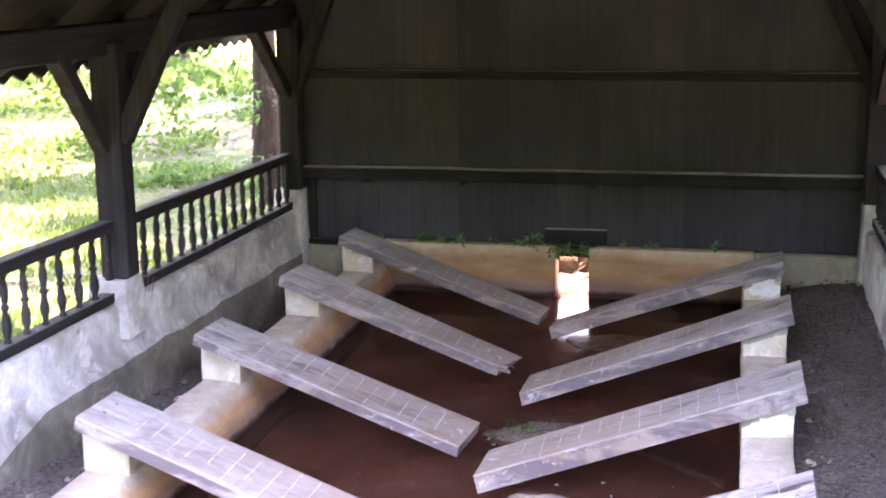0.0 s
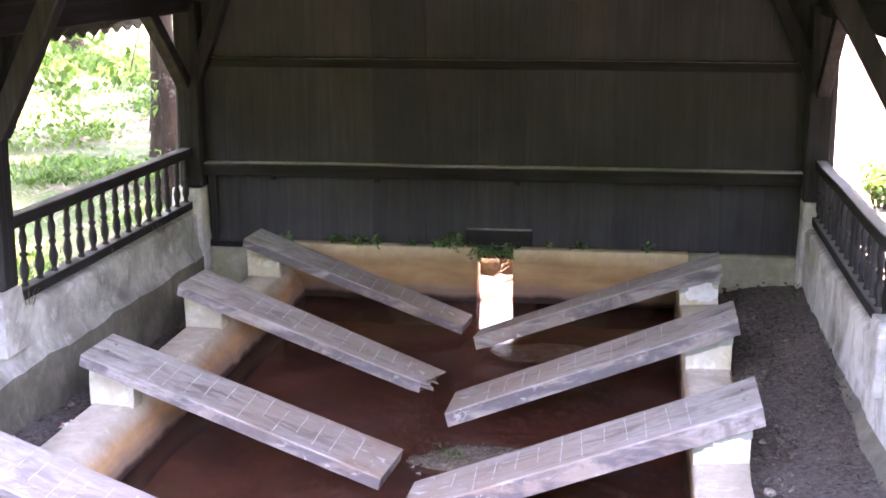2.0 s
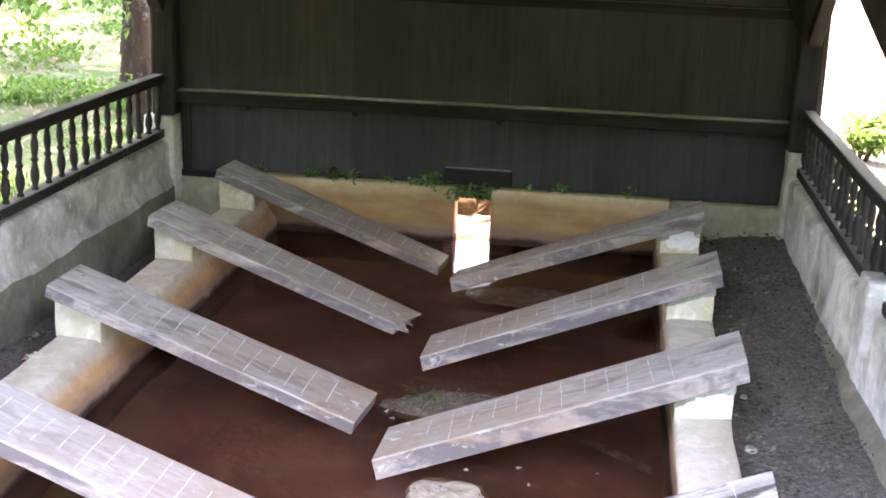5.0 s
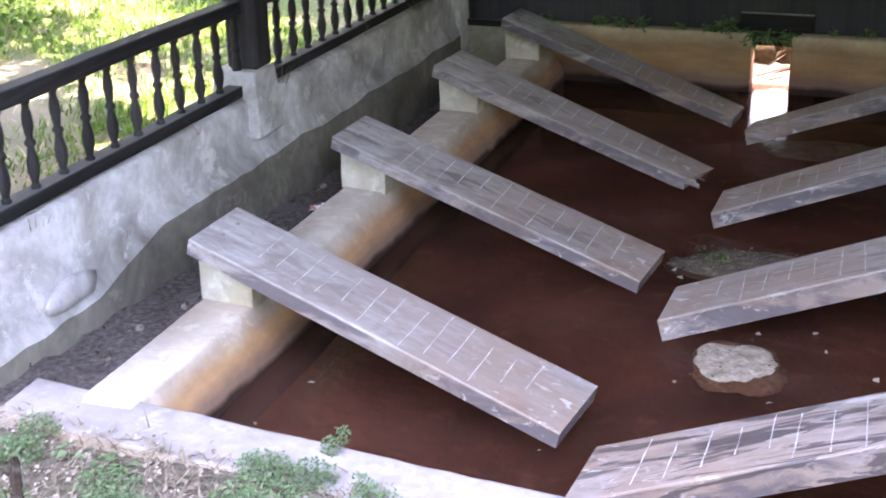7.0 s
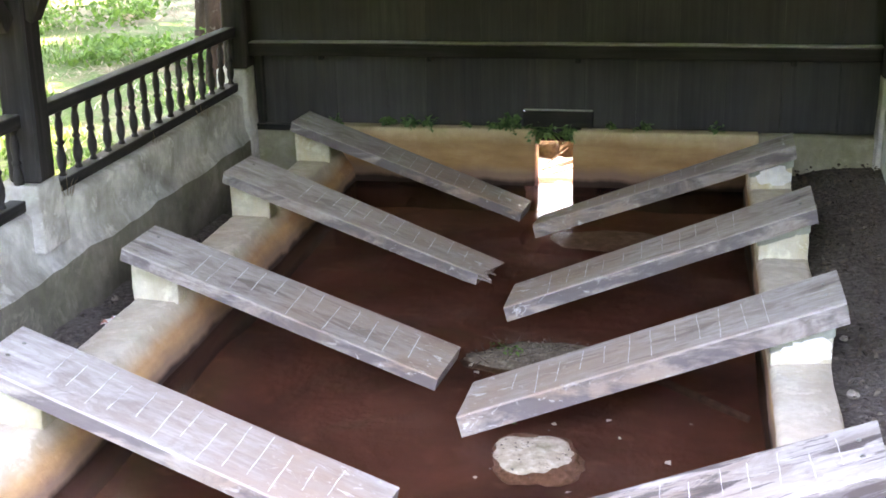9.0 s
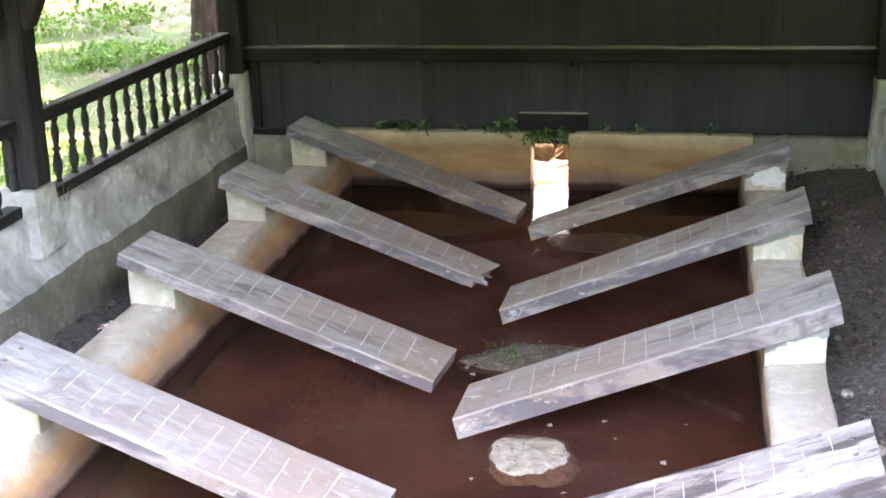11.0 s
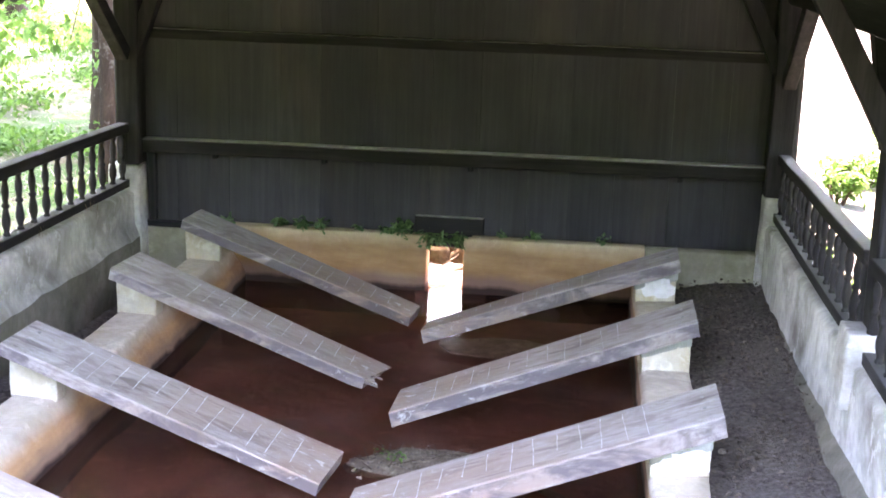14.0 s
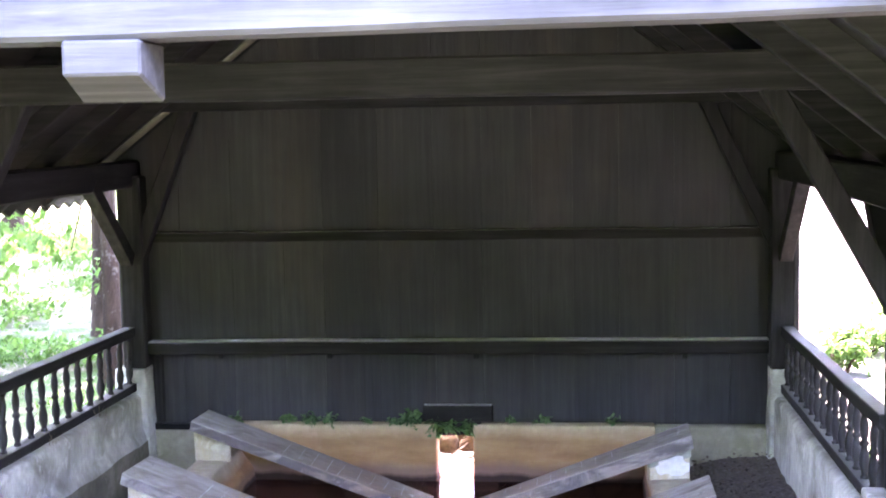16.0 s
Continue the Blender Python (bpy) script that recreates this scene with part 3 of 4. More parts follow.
def pedestal(x, y, w, d, top, base=0.42):
    bm = bmesh.new()
    t = 0.02
    hull_box(bm, [(x - w / 2 - t, y - d / 2 - t, base), (x + w / 2 + t, y - d / 2 - t, base), (x + w / 2 + t, y + d / 2 + t, base), (x - w / 2 - t, y + d / 2 + t, base),
                  (x - w / 2, y - d / 2, top), (x + w / 2, y - d / 2, top), (x + w / 2, y + d / 2, top), (x - w / 2, y + d / 2, top)])
    soften(bm, 0.015, 2)
    cut_long(bm, 0.12)
    rough_up(bm, 0.007, 6.0, x + y)
    return tagged(link_mesh("post_pedestal", bm, RENDER, True), "squat rendered pedestal under a timber post", "pedestal", "post pedestals")


def post(x, y, w=0.15, z0=0.73, z1=1.94):
    return timber("post", (x, y, z0), (x, y, z1), w, w, "dark squared timber post with worn edges", "post", "timber posts")


P2Y, P1Y = 2.13, 4.98
for px in (LX, RX):
    s = 1 if px < 0 else -1
    for py in (-0.12, P2Y, P1Y):
        pedestal(px + s * 0.015, py, 0.20, 0.17 if py == P1Y else 0.22, 0.73, 0.02 if py == P1Y else 0.42)
        post(px + (0.042 if py == P2Y else s * 0.045), py)


def baluster_bm(x, y, z0, z1):
    """A turned baluster: square blocks at both ends, vase and rings between."""
    h = z1 - z0
    prof = [(0.0, 0.019), (0.05, 0.019), (0.06, 0.014), (0.10, 0.0145), (0.20, 0.023), (0.30, 0.0235), (0.42, 0.016), (0.47, 0.013), (0.50, 0.021), (0.53, 0.021), (0.56, 0.013),
            (0.62, 0.016), (0.73, 0.0205), (0.80, 0.0195), (0.90, 0.013), (0.94, 0.014), (0.95, 0.019), (1.0, 0.019)]
    bm = bmesh.new()
    seg, rings = 8, []
    for f, r in prof:
        rings.append([bm.verts.new((x + r * math.cos(2 * math.pi * k / seg), y + r * math.sin(2 * math.pi * k / seg), z0 + f * h)) for k in range(seg)])
    for a, b in zip(rings, rings[1:]):
        for k in range(seg):
            bm.faces.new((a[k], a[(k + 1) % seg], b[(k + 1) % seg], b[k]))
    return bm


def balustrade(x, y0, y1, places, label):
    """Handrail and bottom rail, both falling slightly towards the back, and turned balusters between them."""
    th = empty("balustrade", x, (y0 + y1) / 2, 0.60, label, "balustrade", "turned balustrades")
    o = Vector(th.location)
    top = [Vector((x, y, 1.040 - 0.0155 * y)) - o for y in (y0, y1)]
    low = [Vector((x, y, 0.655 - 0.008 * y)) - o for y in (y0, y1)]
    timber("handrail", top[0], top[1], 0.072, 0.062, parent=th, wobble=0.004)
    timber("bottom_rail", low[0], low[1], 0.075, 0.052, parent=th, wobble=0.004)
    me = None
    for y in places:
        if me is None:
            b = part("baluster", baluster_bm(0, 0, 0, 0.32), TIMBER[2], th, smooth=True)
            me = b.data
        else:
            b = new("baluster", me)
            b.parent = th
        zb = 0.676 - 0.008 * y
        b.location = (0, y - o.y, zb - o.z)
        b.scale = (1, 1, (1.040 - 0.0155 * y - 0.032 - zb) / 0.32)
        b.rotation_euler = (rng.uniform(-0.02, 0.02), rng.uniform(-0.02, 0.02), rng.uniform(0, 0.7))
    return th


FAR = [2.295 + 0.1715 * k for k in range(16)]
NEAR = [2.048 - 0.1705 * k for k in range(13)]
for bx in (LX + 0.02, RX - 0.02):
    balustrade(bx, P2Y + 0.075, P1Y - 0.075, FAR, "dark balustrade of sixteen turned wooden balusters")
    balustrade(bx, -0.045, P2Y - 0.075, NEAR, "dark balustrade of thirteen turned wooden balusters")

# ---------- roof frame ----------
for px in (LX, RX):
    timber("wall_plate", (px, -0.6, 1.955), (px, 5.3, 1.955), 0.15, 0.16, "dark timber wall plate on the posts", "beam", "wall plates")
for py in (P2Y, P1Y):
    timber("tie_beam", (-1.75, py, 2.42), (2.05, py, 2.42), 0.15, 0.16, "heavy dark tie beam across the wash-house", "beam", "tie beams")
front = timber("front_tie_beam", (-2.05, -0.30, 2.505), (2.35, -0.30, 2.555), 0.17, 0.19, "sun-bleached grey tie beam at the open front", "beam", "tie beams")
front.data.materials[0] = PALE_BEAM
BRACE = "slanting dark brace between post and tie beam"
for x0, z0, x1, z1, py in ((-1.80, 1.44, -1.34, 2.38, P2Y), (2.205, 1.47, 1.695, 2.37, P2Y), (-1.83, 1.42, -1.45, 2.40, P1Y), (2.12, 1.48, 1.68, 2.40, P1Y)):
    timber("cross_brace", (x0, py, z0), (x1, py, z1), 0.09, 0.10, BRACE, "brace", "cross braces", up=(0, 1, 0))
WBRACE = "short dark brace between post and wall plate"
for px in (LX, RX):
    timber("wall_brace", (px, P2Y + 0.05, 1.47), (px, P2Y + 0.50, 1.93), 0.08, 0.09, WBRACE, "brace", "wall braces")
    timber("wall_brace", (px + 0.035, P2Y - 0.10, 1.42), (px + 0.035, P2Y - 0.54, 1.92), 0.08, 0.09, WBRACE, "brace", "wall braces")
    timber("wall_brace", (px + (0.035 if px < 0 else -0.035), P1Y - 0.10, 1.42), (px + (0.035 if px < 0 else -0.035), P1Y - 0.74, 1.92), 0.08, 0.09, WBRACE, "brace", "wall braces")
# bleached bracket under the front beam
bm = bmesh.new()
hull_box(bm, [(-0.185, -0.40, 2.352), (-0.005, -0.40, 2.352), (-0.012, -0.20, 2.295), (-0.215, -0.20, 2.295), (-0.185, -0.40, 2.43), (-0.005, -0.40, 2.43), (-0.012, -0.20, 2.43), (-0.215, -0.20, 2.43)])
soften(bm, 0.006)
tagged(link_mesh("beam_bracket", bm, PALE_BEAM), "bleached wooden block under the front beam", "bracket")


def roof_side(name, s):
    """One slope of the roof: boards below, tiles above."""
    bm = bmesh.new()
    xr, xe = 0.14, 0.14 + s * 2.42
    ze = roof_z(xe) + 0.06
    zr = 3.7 + 0.06
    hull_box(bm, [(xr, -0.52, zr), (xe, -0.52, ze), (xe, 5.55, ze), (xr, 5.55, zr), (xr, -0.52, zr + 0.03), (xe, -0.52, ze + 0.03), (xe, 5.55, ze + 0.03), (xr, 5.55, zr + 0.03)])
    roof = tagged(link_mesh(name, bm, ROOF_WOOD), "dark boarded roof slope on rafters", "roof", kind="structure")
    bm = bmesh.new()
    hull_box(bm, [(xr, -0.57, zr + 0.034), (xe + s * 0.05, -0.57, ze), (xe + s * 0.05, 5.6, ze), (xr, 5.6, zr + 0.034), (xr, -0.57, zr + 0.08), (xe + s * 0.05, -0.57, ze + 0.05), (xe + s * 0.05, 5.6, ze + 0.05), (xr, 5.6, zr + 0.08)])
    part("tile_covering", bm, TILE, roof, "brown tile covering")
    for k in range(9):
        y = -0.42 + k * 0.72
        timber("rafter", (xr, y, zr - 0.05), (xe, y, ze - 0.05), 0.07, 0.10, parent=roof)
    # scalloped eaves board
    bm = bmesh.new()
    pts = []
    n = 130
    for k in range(n + 1):
        y = -0.52 + 6.07 * k / n
        d = (0.0, 0.022, 0.042, 0.022)[k % 4]
        pts.append((y, ze - 0.085 - d))
    front = [bm.verts.new((xe, y, z)) for y, z in pts]
    topf = [bm.verts.new((xe, y, ze + 0.02)) for y, z in pts]
    back = [bm.verts.new((xe - s * 0.02, y, z)) for y, z in pts]
    topb = [bm.verts.new((xe - s * 0.02, y, ze + 0.02)) for y, z in pts]
    for k in range(n):
        bm.faces.new((front[k], front[k + 1], topf[k + 1], topf[k]))
        bm.faces.new((back[k + 1], back[k], topb[k], topb[k + 1]))
        bm.faces.new((front[k + 1], front[k], back[k], back[k + 1]))
    part("scalloped_eaves_board", bm, TIMBER[1], roof, "scalloped dark eaves board")
    return roof


# unseen boarded gable, added above the tie beam to cut the sky light
bm = bmesh.new()
box(bm, -1.42, 1.70, -0.235, -0.20, 2.60, 2.66)
gable = tagged(link_mesh("wall_front_gable", bm, PLANKS), "unseen boarded gable added to keep sky light off the back", "wall", kind="structure")
for k in range(14):
    x = -1.38 + k * 0.2172
    x1 = x + 0.2152
    bm = bmesh.new()
    hull_box(bm, [(x, -0.27, 2.60), (x1, -0.27, 2.60), (x1, -0.24, 2.60), (x, -0.24, 2.60),
                  (x, -0.27, max(roof_z(x), 2.62)), (x1, -0.27, max(roof_z(x1), 2.62)), (x1, -0.24, max(roof_z(x1), 2.62)), (x, -0.24, max(roof_z(x), 2.62))])
    part("plank", bm, PLANKS, gable)

roof_side("roof_left", -1)
roof_side("roof_right", 1)

# ---------- washing boards ----------
# top corners: high back, high front, low front, low back
BOARDS = [
    ("L", (-1.362, 4.83, 0.487), (-1.382, 4.50, 0.487), (0.075, 4.05, 0.10), (0.10, 4.293, 0.10), 0.06),
    ("L", (-1.358, 3.653, 0.487), (-1.387, 3.275, 0.487), (0.07, 2.87, 0.10), (0.087, 3.152, 0.10), 0.062),
    ("L", (-1.372, 2.298, 0.487), (-1.385, 1.945, 0.487), (0.045, 1.63, 0.10), (0.078, 1.982, 0.10), 0.056),
    ("L", (-1.365, 1.005, 0.487), (-1.375, 0.65, 0.487), (0.05, 0.36, 0.10), (0.09, 0.705, 0.10), 0.06),
    ("R", (1.569, 4.635, 0.462), (1.565, 4.310, 0.462), (0.170, 3.750, 0.118), (0.195, 3.935, 0.118), 0.08),
    ("R", (1.585, 3.451, 0.46), (1.583, 3.035, 0.46), (0.185, 2.510, 0.09), (0.194, 2.842, 0.09), 0.074),
    ("R", (1.594, 2.123, 0.46), (1.597, 1.727, 0.46), (0.175, 1.304, 0.09), (0.186, 1.640, 0.09), 0.088),
    ("R", (1.586, 0.671, 0.46), (1.585, 0.330, 0.46), (0.150, -0.020, 0.09), (0.173, 0.330, 0.09), 0.09),
]


def washing_board(side, a, b, c, d, thick, first, last, seed, broken=False, material=BOARD, label="silver-grey wooden washing board sloping into the water"):
    a, b, c, d = (Vector(q) for q in (a, b, c, d))
    rng = random.Random(seed)
    th = new("washing_board")
    origin = (a + b) / 2
    run = ((c + d) / 2 - origin)
    ex = run.normalized()
    ey = Vector((-ex.y, ex.x, 0)).normalized()
    ez = ex.cross(ey).normalized()
    if ez.z < 0:
        ey, ez = -ey, -ez
    frame_m = Matrix((ex, ey, ez)).transposed().to_4x4()
    frame_m.translation = origin
    th.matrix_world = frame_m
    inv = frame_m.inverted()
    dn = Vector((0, 0, -thick))
    bm = bmesh.new()
    A, B, C, D = (inv @ q for q in (a, b, c, d))
    n = 24
    rings = []
    for k in range(n + 1):
        f = k / n
        p, q = A.lerp(D, f), B.lerp(C, f)
        wob = 0.004 * noise.noise((f * 6, seed, 0)), 0.005 * noise.noise((f * 6, seed, 5))
        e = (p - q).normalized() * 0.008
        up = Vector((0, 0, 0.006))
        p2, q2 = p + e * wob[0] * 100 * 0.6, q + e * wob[1] * 100 * 0.6
        if broken and f > 0.93:
            q2 = q2.lerp(p2, (f - 0.93) * 1.5)
        rings.append([bm.verts.new(v) for v in (p2, p2 - up, p2 + dn + e * 0, q2 + dn, q2 - up, q2 + (p2 - q2).normalized() * 0.006)])
    for r0, r1 in zip(rings, rings[1:]):
        for k in range(6):
            bm.faces.new((r0[k], r0[(k + 1) % 6], r1[(k + 1) % 6], r1[k]))
    bm.faces.new(rings[0])
    bm.faces.new(list(reversed(rings[-1])))
    if broken:
        for v, dx in zip(rings[-1], (0.02, 0.01, -0.03, -0.10, -0.07, -0.05)):
            v.co.x += dx
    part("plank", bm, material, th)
    if broken:
        for k in range(6):
            bm = bmesh.new()
            o = C.lerp(D, rng.uniform(0.05, 0.75)) + Vector((-0.10, 0, -rng.uniform(0.008, 0.045)))
            L, w = rng.uniform(0.06, 0.115), rng.uniform(0.014, 0.028)
            hull_box(bm, [o + Vector(q) for q in ((0, -w, -0.006), (L, -0.003, -0.004), (L, 0.003, -0.004), (0, w, -0.006), (0, -w, 0.006), (L * 0.9, -0.003, 0.002), (L * 0.9, 0.003, 0.002), (0, w, 0.006))])
            part("splinter", bm, BOARD, th)
    # scored lines across the plank, one part each
    for k in range(first, last):
        bm = bmesh.new()
        f = (k + 0.5 + rng.uniform(-0.08, 0.08)) / 16.5
        f2 = f + rng.uniform(-0.006, 0.006) + (0.012 if side == "L" else -0.012)
        p, q = A.lerp(D, f), B.lerp(C, f2)
        s0, s1 = rng.uniform(0.02, 0.25), rng.uniform(0.60, 0.98)
        p, q = p.lerp(q, s0), p.lerp(q, s1)
        m = 5
        last_pair = None
        for j in range(m + 1):
            w = 0.0021 * rng.uniform(0.3, 1.0)
            o = p.lerp(q, j / m) + Vector((rng.uniform(-0.0016, 0.0016), 0, 0.0014))
            pair = [bm.verts.new(o + Vector((sx * w, 0, 0))) for sx in (-1, 1)]
            low = [bm.verts.new(o + Vector((sx * w, 0, -0.004))) for sx in (-1, 1)]
            if last_pair:
                (u0, u1), (l0, l1) = last_pair
                bm.faces.new((u0, u1, pair[1], pair[0]))
                bm.faces.new((u0, pair[0], low[0], l0))
                bm.faces.new((u1, l1, low[1], pair[1]))
            last_pair = (pair, low)
        part("scored_line", bm, LINES, th, "pale scored line")
    # two bolt heads at the high end
    for fy in (0.3, 0.62):
        bm = bmesh.new()
        o = A.lerp(B, fy) + (D - A) * 0.045
        bmesh.ops.create_cone(bm, cap_ends=True, segments=10, radius1=0.009, radius2=0.007, depth=0.006, matrix=Matrix.Translation(o + Vector((0, 0, 0.002))))
        part("bolt_head", bm, BRASS, th, "dull metal bolt head")
    return tagged(th, label, "washing board", "washing boards")


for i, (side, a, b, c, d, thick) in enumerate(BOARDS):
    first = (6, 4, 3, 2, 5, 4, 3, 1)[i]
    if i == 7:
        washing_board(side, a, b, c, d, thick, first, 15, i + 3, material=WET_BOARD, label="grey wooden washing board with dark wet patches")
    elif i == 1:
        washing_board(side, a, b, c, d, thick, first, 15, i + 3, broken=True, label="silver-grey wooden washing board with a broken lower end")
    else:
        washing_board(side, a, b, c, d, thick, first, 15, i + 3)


def support(side, a, b, front, th_b):
    """The masonry block, as wide as the basin wall, that carries a board's high end."""
    x0, x1 = (-1.425, -1.20) if side == "L" else (1.33, 1.562)
    hi = x0 if side == "L" else x1
    def top(x):
        return a[2] - th_b - abs(x - a[0]) * 0.262
    back = a[1] - 0.05
    lean = -0.23 if side == "L" else 0.3
    bm = bmesh.new()
    c = []
    for z in (0.19, None):
        for x, y in ((x0, front), (x1, front), (x1, back), (x0, back)):
            y2 = y + (x - hi) * lean * (0.5 if y == front else 1.0)
            c.append((x, y2, z if z else top(x)))
    hull_box(bm, c)
    soften(bm, 0.008, 2)
    cut_long(bm, 0.08)
    rough_up(bm, 0.006, 8.0, a[1])
    th = tagged(link_mesh("board_support", bm, SUPPORT, True), "cream limewashed masonry block under a washing board", "support", "board supports")
    if side == "R":
        # a bed of grey mortar under the board, and a fresh patch of limewash on the face
        bm = bmesh.new()
        c = []
        for drop in (0.055, 0.004):
            for x, y in ((x0 - 0.004, front - 0.005), (x1 + 0.004, front - 0.005), (x1 + 0.004, back + 0.004), (x0 - 0.004, back + 0.004)):
                c.append((x, y + (x - hi) * lean * (0.5 if y < front else 1.0), top(x) - drop))
        hull_box(bm, c)
        soften(bm, 0.006)
        cut_long(bm, 0.04)
        rough_up(bm, 0.006, 14.0, a[1])
        part("mortar_bed", bm, MORTAR, th, "rough grey-green mortar bed", True)
    if side == "R" and (a[1] > 4.5 or 2.0 < a[1] < 2.3):
        ctr, zc = 0.5 * (x0 + x1) + 0.025, top(x1) - 0.105
        rim = []
        for k in range(22):
            r = 1 + 0.55 * noise.noise((math.cos(k * 0.2856) * 2.6, math.sin(k * 0.2856) * 2.6, a[1]))
            x, z = ctr + math.cos(k * 0.2856) * 0.095 * r, zc + math.sin(k * 0.2856) * 0.050 * r
            rim.append((min(x, x1 - 0.004), z))
        bm = bmesh.new()
        out = [bm.verts.new((x, front + (x - hi) * lean * 0.5 - 0.011, z)) for x, z in rim]
        inn = [bm.verts.new((x, front + (x - hi) * lean * 0.5 + 0.012, z)) for x, z in rim]
        bm.faces.new(out)
        for k in range(22):
            bm.faces.new((out[k], inn[k], inn[(k + 1) % 22], out[(k + 1) % 22]))
        part("limewash_patch", bm, WHITEWASH, th, "bright white limewash patch")
    return th


for (side, a, b, c, d, thick), front_y in zip(BOARDS, (4.70, 3.46, 2.11, 0.79, 4.36, 3.07, 1.75, 0.40)):
    support(side, a, b, front_y, thick)


# ---------- outlet behind the back wall ----------
bm = bmesh.new()
rows = []
for j in range(25):
    y = 5.19 + 5.81 * (j / 24) ** 1.5
    zf = 0.014 + 0.12 * max(0.0, min(y - 5.6, 1.6))
    zf = -0.03 if j == 0 else zf
    rows.append([bm.verts.new((x, y, zf + 0.016 * noise.noise((x * 6, y * 6, 3)) + 0.1 * abs(x - 0.16))) for x in (-0.10, 0.0, 0.08, 0.16, 0.24, 0.32, 0.42)])
for r0, r1 in zip(rows, rows[1:]):
    for k in range(6):
        bm.faces.new((r0[k], r0[k + 1], r1[k + 1], r1[k]))
PALE = stone_mat("pale dry streambed", (0.035, 0.030, 0.027), (0.10, 0.092, 0.088), (0.24, 0.23, 0.23))
tagged(link_mesh("streambed", bm, PALE, True), "pale sunlit streambed outside the outlet", "streambed", kind="structure")


def stone(name, x, y, z, rx, ry, rz, material, label, seed, category="stone"):
    bm = bmesh.new()
    bmesh.ops.create_icosphere(bm, subdivisions=4 if rx > 0.1 else 2, radius=1.0)
    for v in bm.verts:
        n = noise.noise(v.co * 1.3 + Vector((seed, 0, 0))) * 0.28 + noise.noise(v.co * 4 + Vector((seed, 0, 0))) * 0.12 + noise.noise(v.co * 9 + Vector((seed, 0, 0))) * 0.05
        v.co = v.co * (1 + n)
        v.co = Vector((v.co.x * rx + x, v.co.y * ry + y, max(v.co.z, -0.75) * rz + z))
    return tagged(link_mesh(name, bm, material, True), label, category)


stone("boulder", 0.20, 5.80, 0.03, 0.13, 0.13, 0.17, OCHRE, "ochre boulder in the sunlit streambed", 2.0)
stone("boulder", 0.03, 5.72, 0.02, 0.10, 0.11, 0.17, OCHRE, "mossy ochre boulder beside the streambed", 5.0)
stone("boulder", 0.35, 5.92, 0.05, 0.14, 0.13, 0.18, OCHRE, "ochre boulder in the sunlit streambed", 8.0)


def rod(bm, p0, p1, r0, r1, seg=6):
    p0, p1 = Vector(p0), Vector(p1)
    d = (p1 - p0).normalized()
    s = d.orthogonal().normalized()
    u = d.cross(s)
    ra = [bm.verts.new(p0 + (s * math.cos(2 * math.pi * k / seg) + u * math.sin(2 * math.pi * k / seg)) * r0) for k in range(seg)]
    rb = [bm.verts.new(p1 + (s * math.cos(2 * math.pi * k / seg) + u * math.sin(2 * math.pi * k / seg)) * r1) for k in range(seg)]
    for k in range(seg):
        bm.faces.new((ra[k], ra[(k + 1) % seg], rb[(k + 1) % seg], rb[k]))
    bm.faces.new(ra)
    bm.faces.new(rb)


bm = bmesh.new()
rod(bm, (0.10, 5.40, 0.005), (0.30, 5.62, 0.045), 0.012, 0.008)
tagged(link_mesh("stick", bm, BARK), "bare stick lying across the streambed", "stick", "sticks in the streambed")
for p0, p1 in (((0.05, 5.30, 0.030), (0.24, 5.50, 0.055)), ((0.12, 5.24, 0.020), (0.29, 5.34, 0.050)), ((0.06, 5.46, 0.03), (0.20, 5.74, 0.09))):
    bm = bmesh.new()
    rod(bm, p0, p1, 0.006, 0.003)
    tagged(link_mesh("stick", bm, BARK), "thin bare stick lying in the outlet", "stick", "sticks in the streambed")

bm = bmesh.new()
rod(bm, (-1.12, -0.76, 0.235), (-1.30, -0.52, 0.262), 0.022, 0.014)
tagged(link_mesh("stick", bm, BARK), "thick brown stick lying in the weeds by the kerb", "stick")

# ---------- things in the water ----------
stone("concrete_lump", 0.490, 1.215, -0.016, 0.170, 0.200, 0.029, LUMP, "flat tan concrete lump breaking the water", 3.0)
stone("silt_bank", 0.46, 2.15, -0.007, 0.36, 0.19, 0.030, DEBRIS, "dark bank of silt and twigs at the surface", 11.0, "silt")
stone("sunken_slab", 0.58, 4.02, -0.040, 0.32, 0.18, 0.026, STONE, "pale stone slab just under the water", 14.0)
bm = bmesh.new()
rod(bm, (0.80, 2.16, -0.035), (1.26, 1.74, -0.045), 0.020, 0.016)
tagged(link_mesh("sunken_pole", bm, DEBRIS), "pale pole lying under the water", "pole")
rng = random.Random(21)
for k in range(40):
    x, y, a = rng.uniform(0.14, 0.66), rng.uniform(2.02, 2.30), rng.uniform(0, 6.28)
    l = rng.uniform(0.04, 0.12)
    bm = bmesh.new()
    rod(bm, (x, y, 0.012), (x + l * math.cos(a), y + l * math.sin(a), 0.02 + rng.uniform(0, 0.02)), 0.0025, 0.0015, 5)
    tagged(link_mesh("twig", bm, BARK), "thin dead twig on the silt bank", "twig", "twigs on the silt")


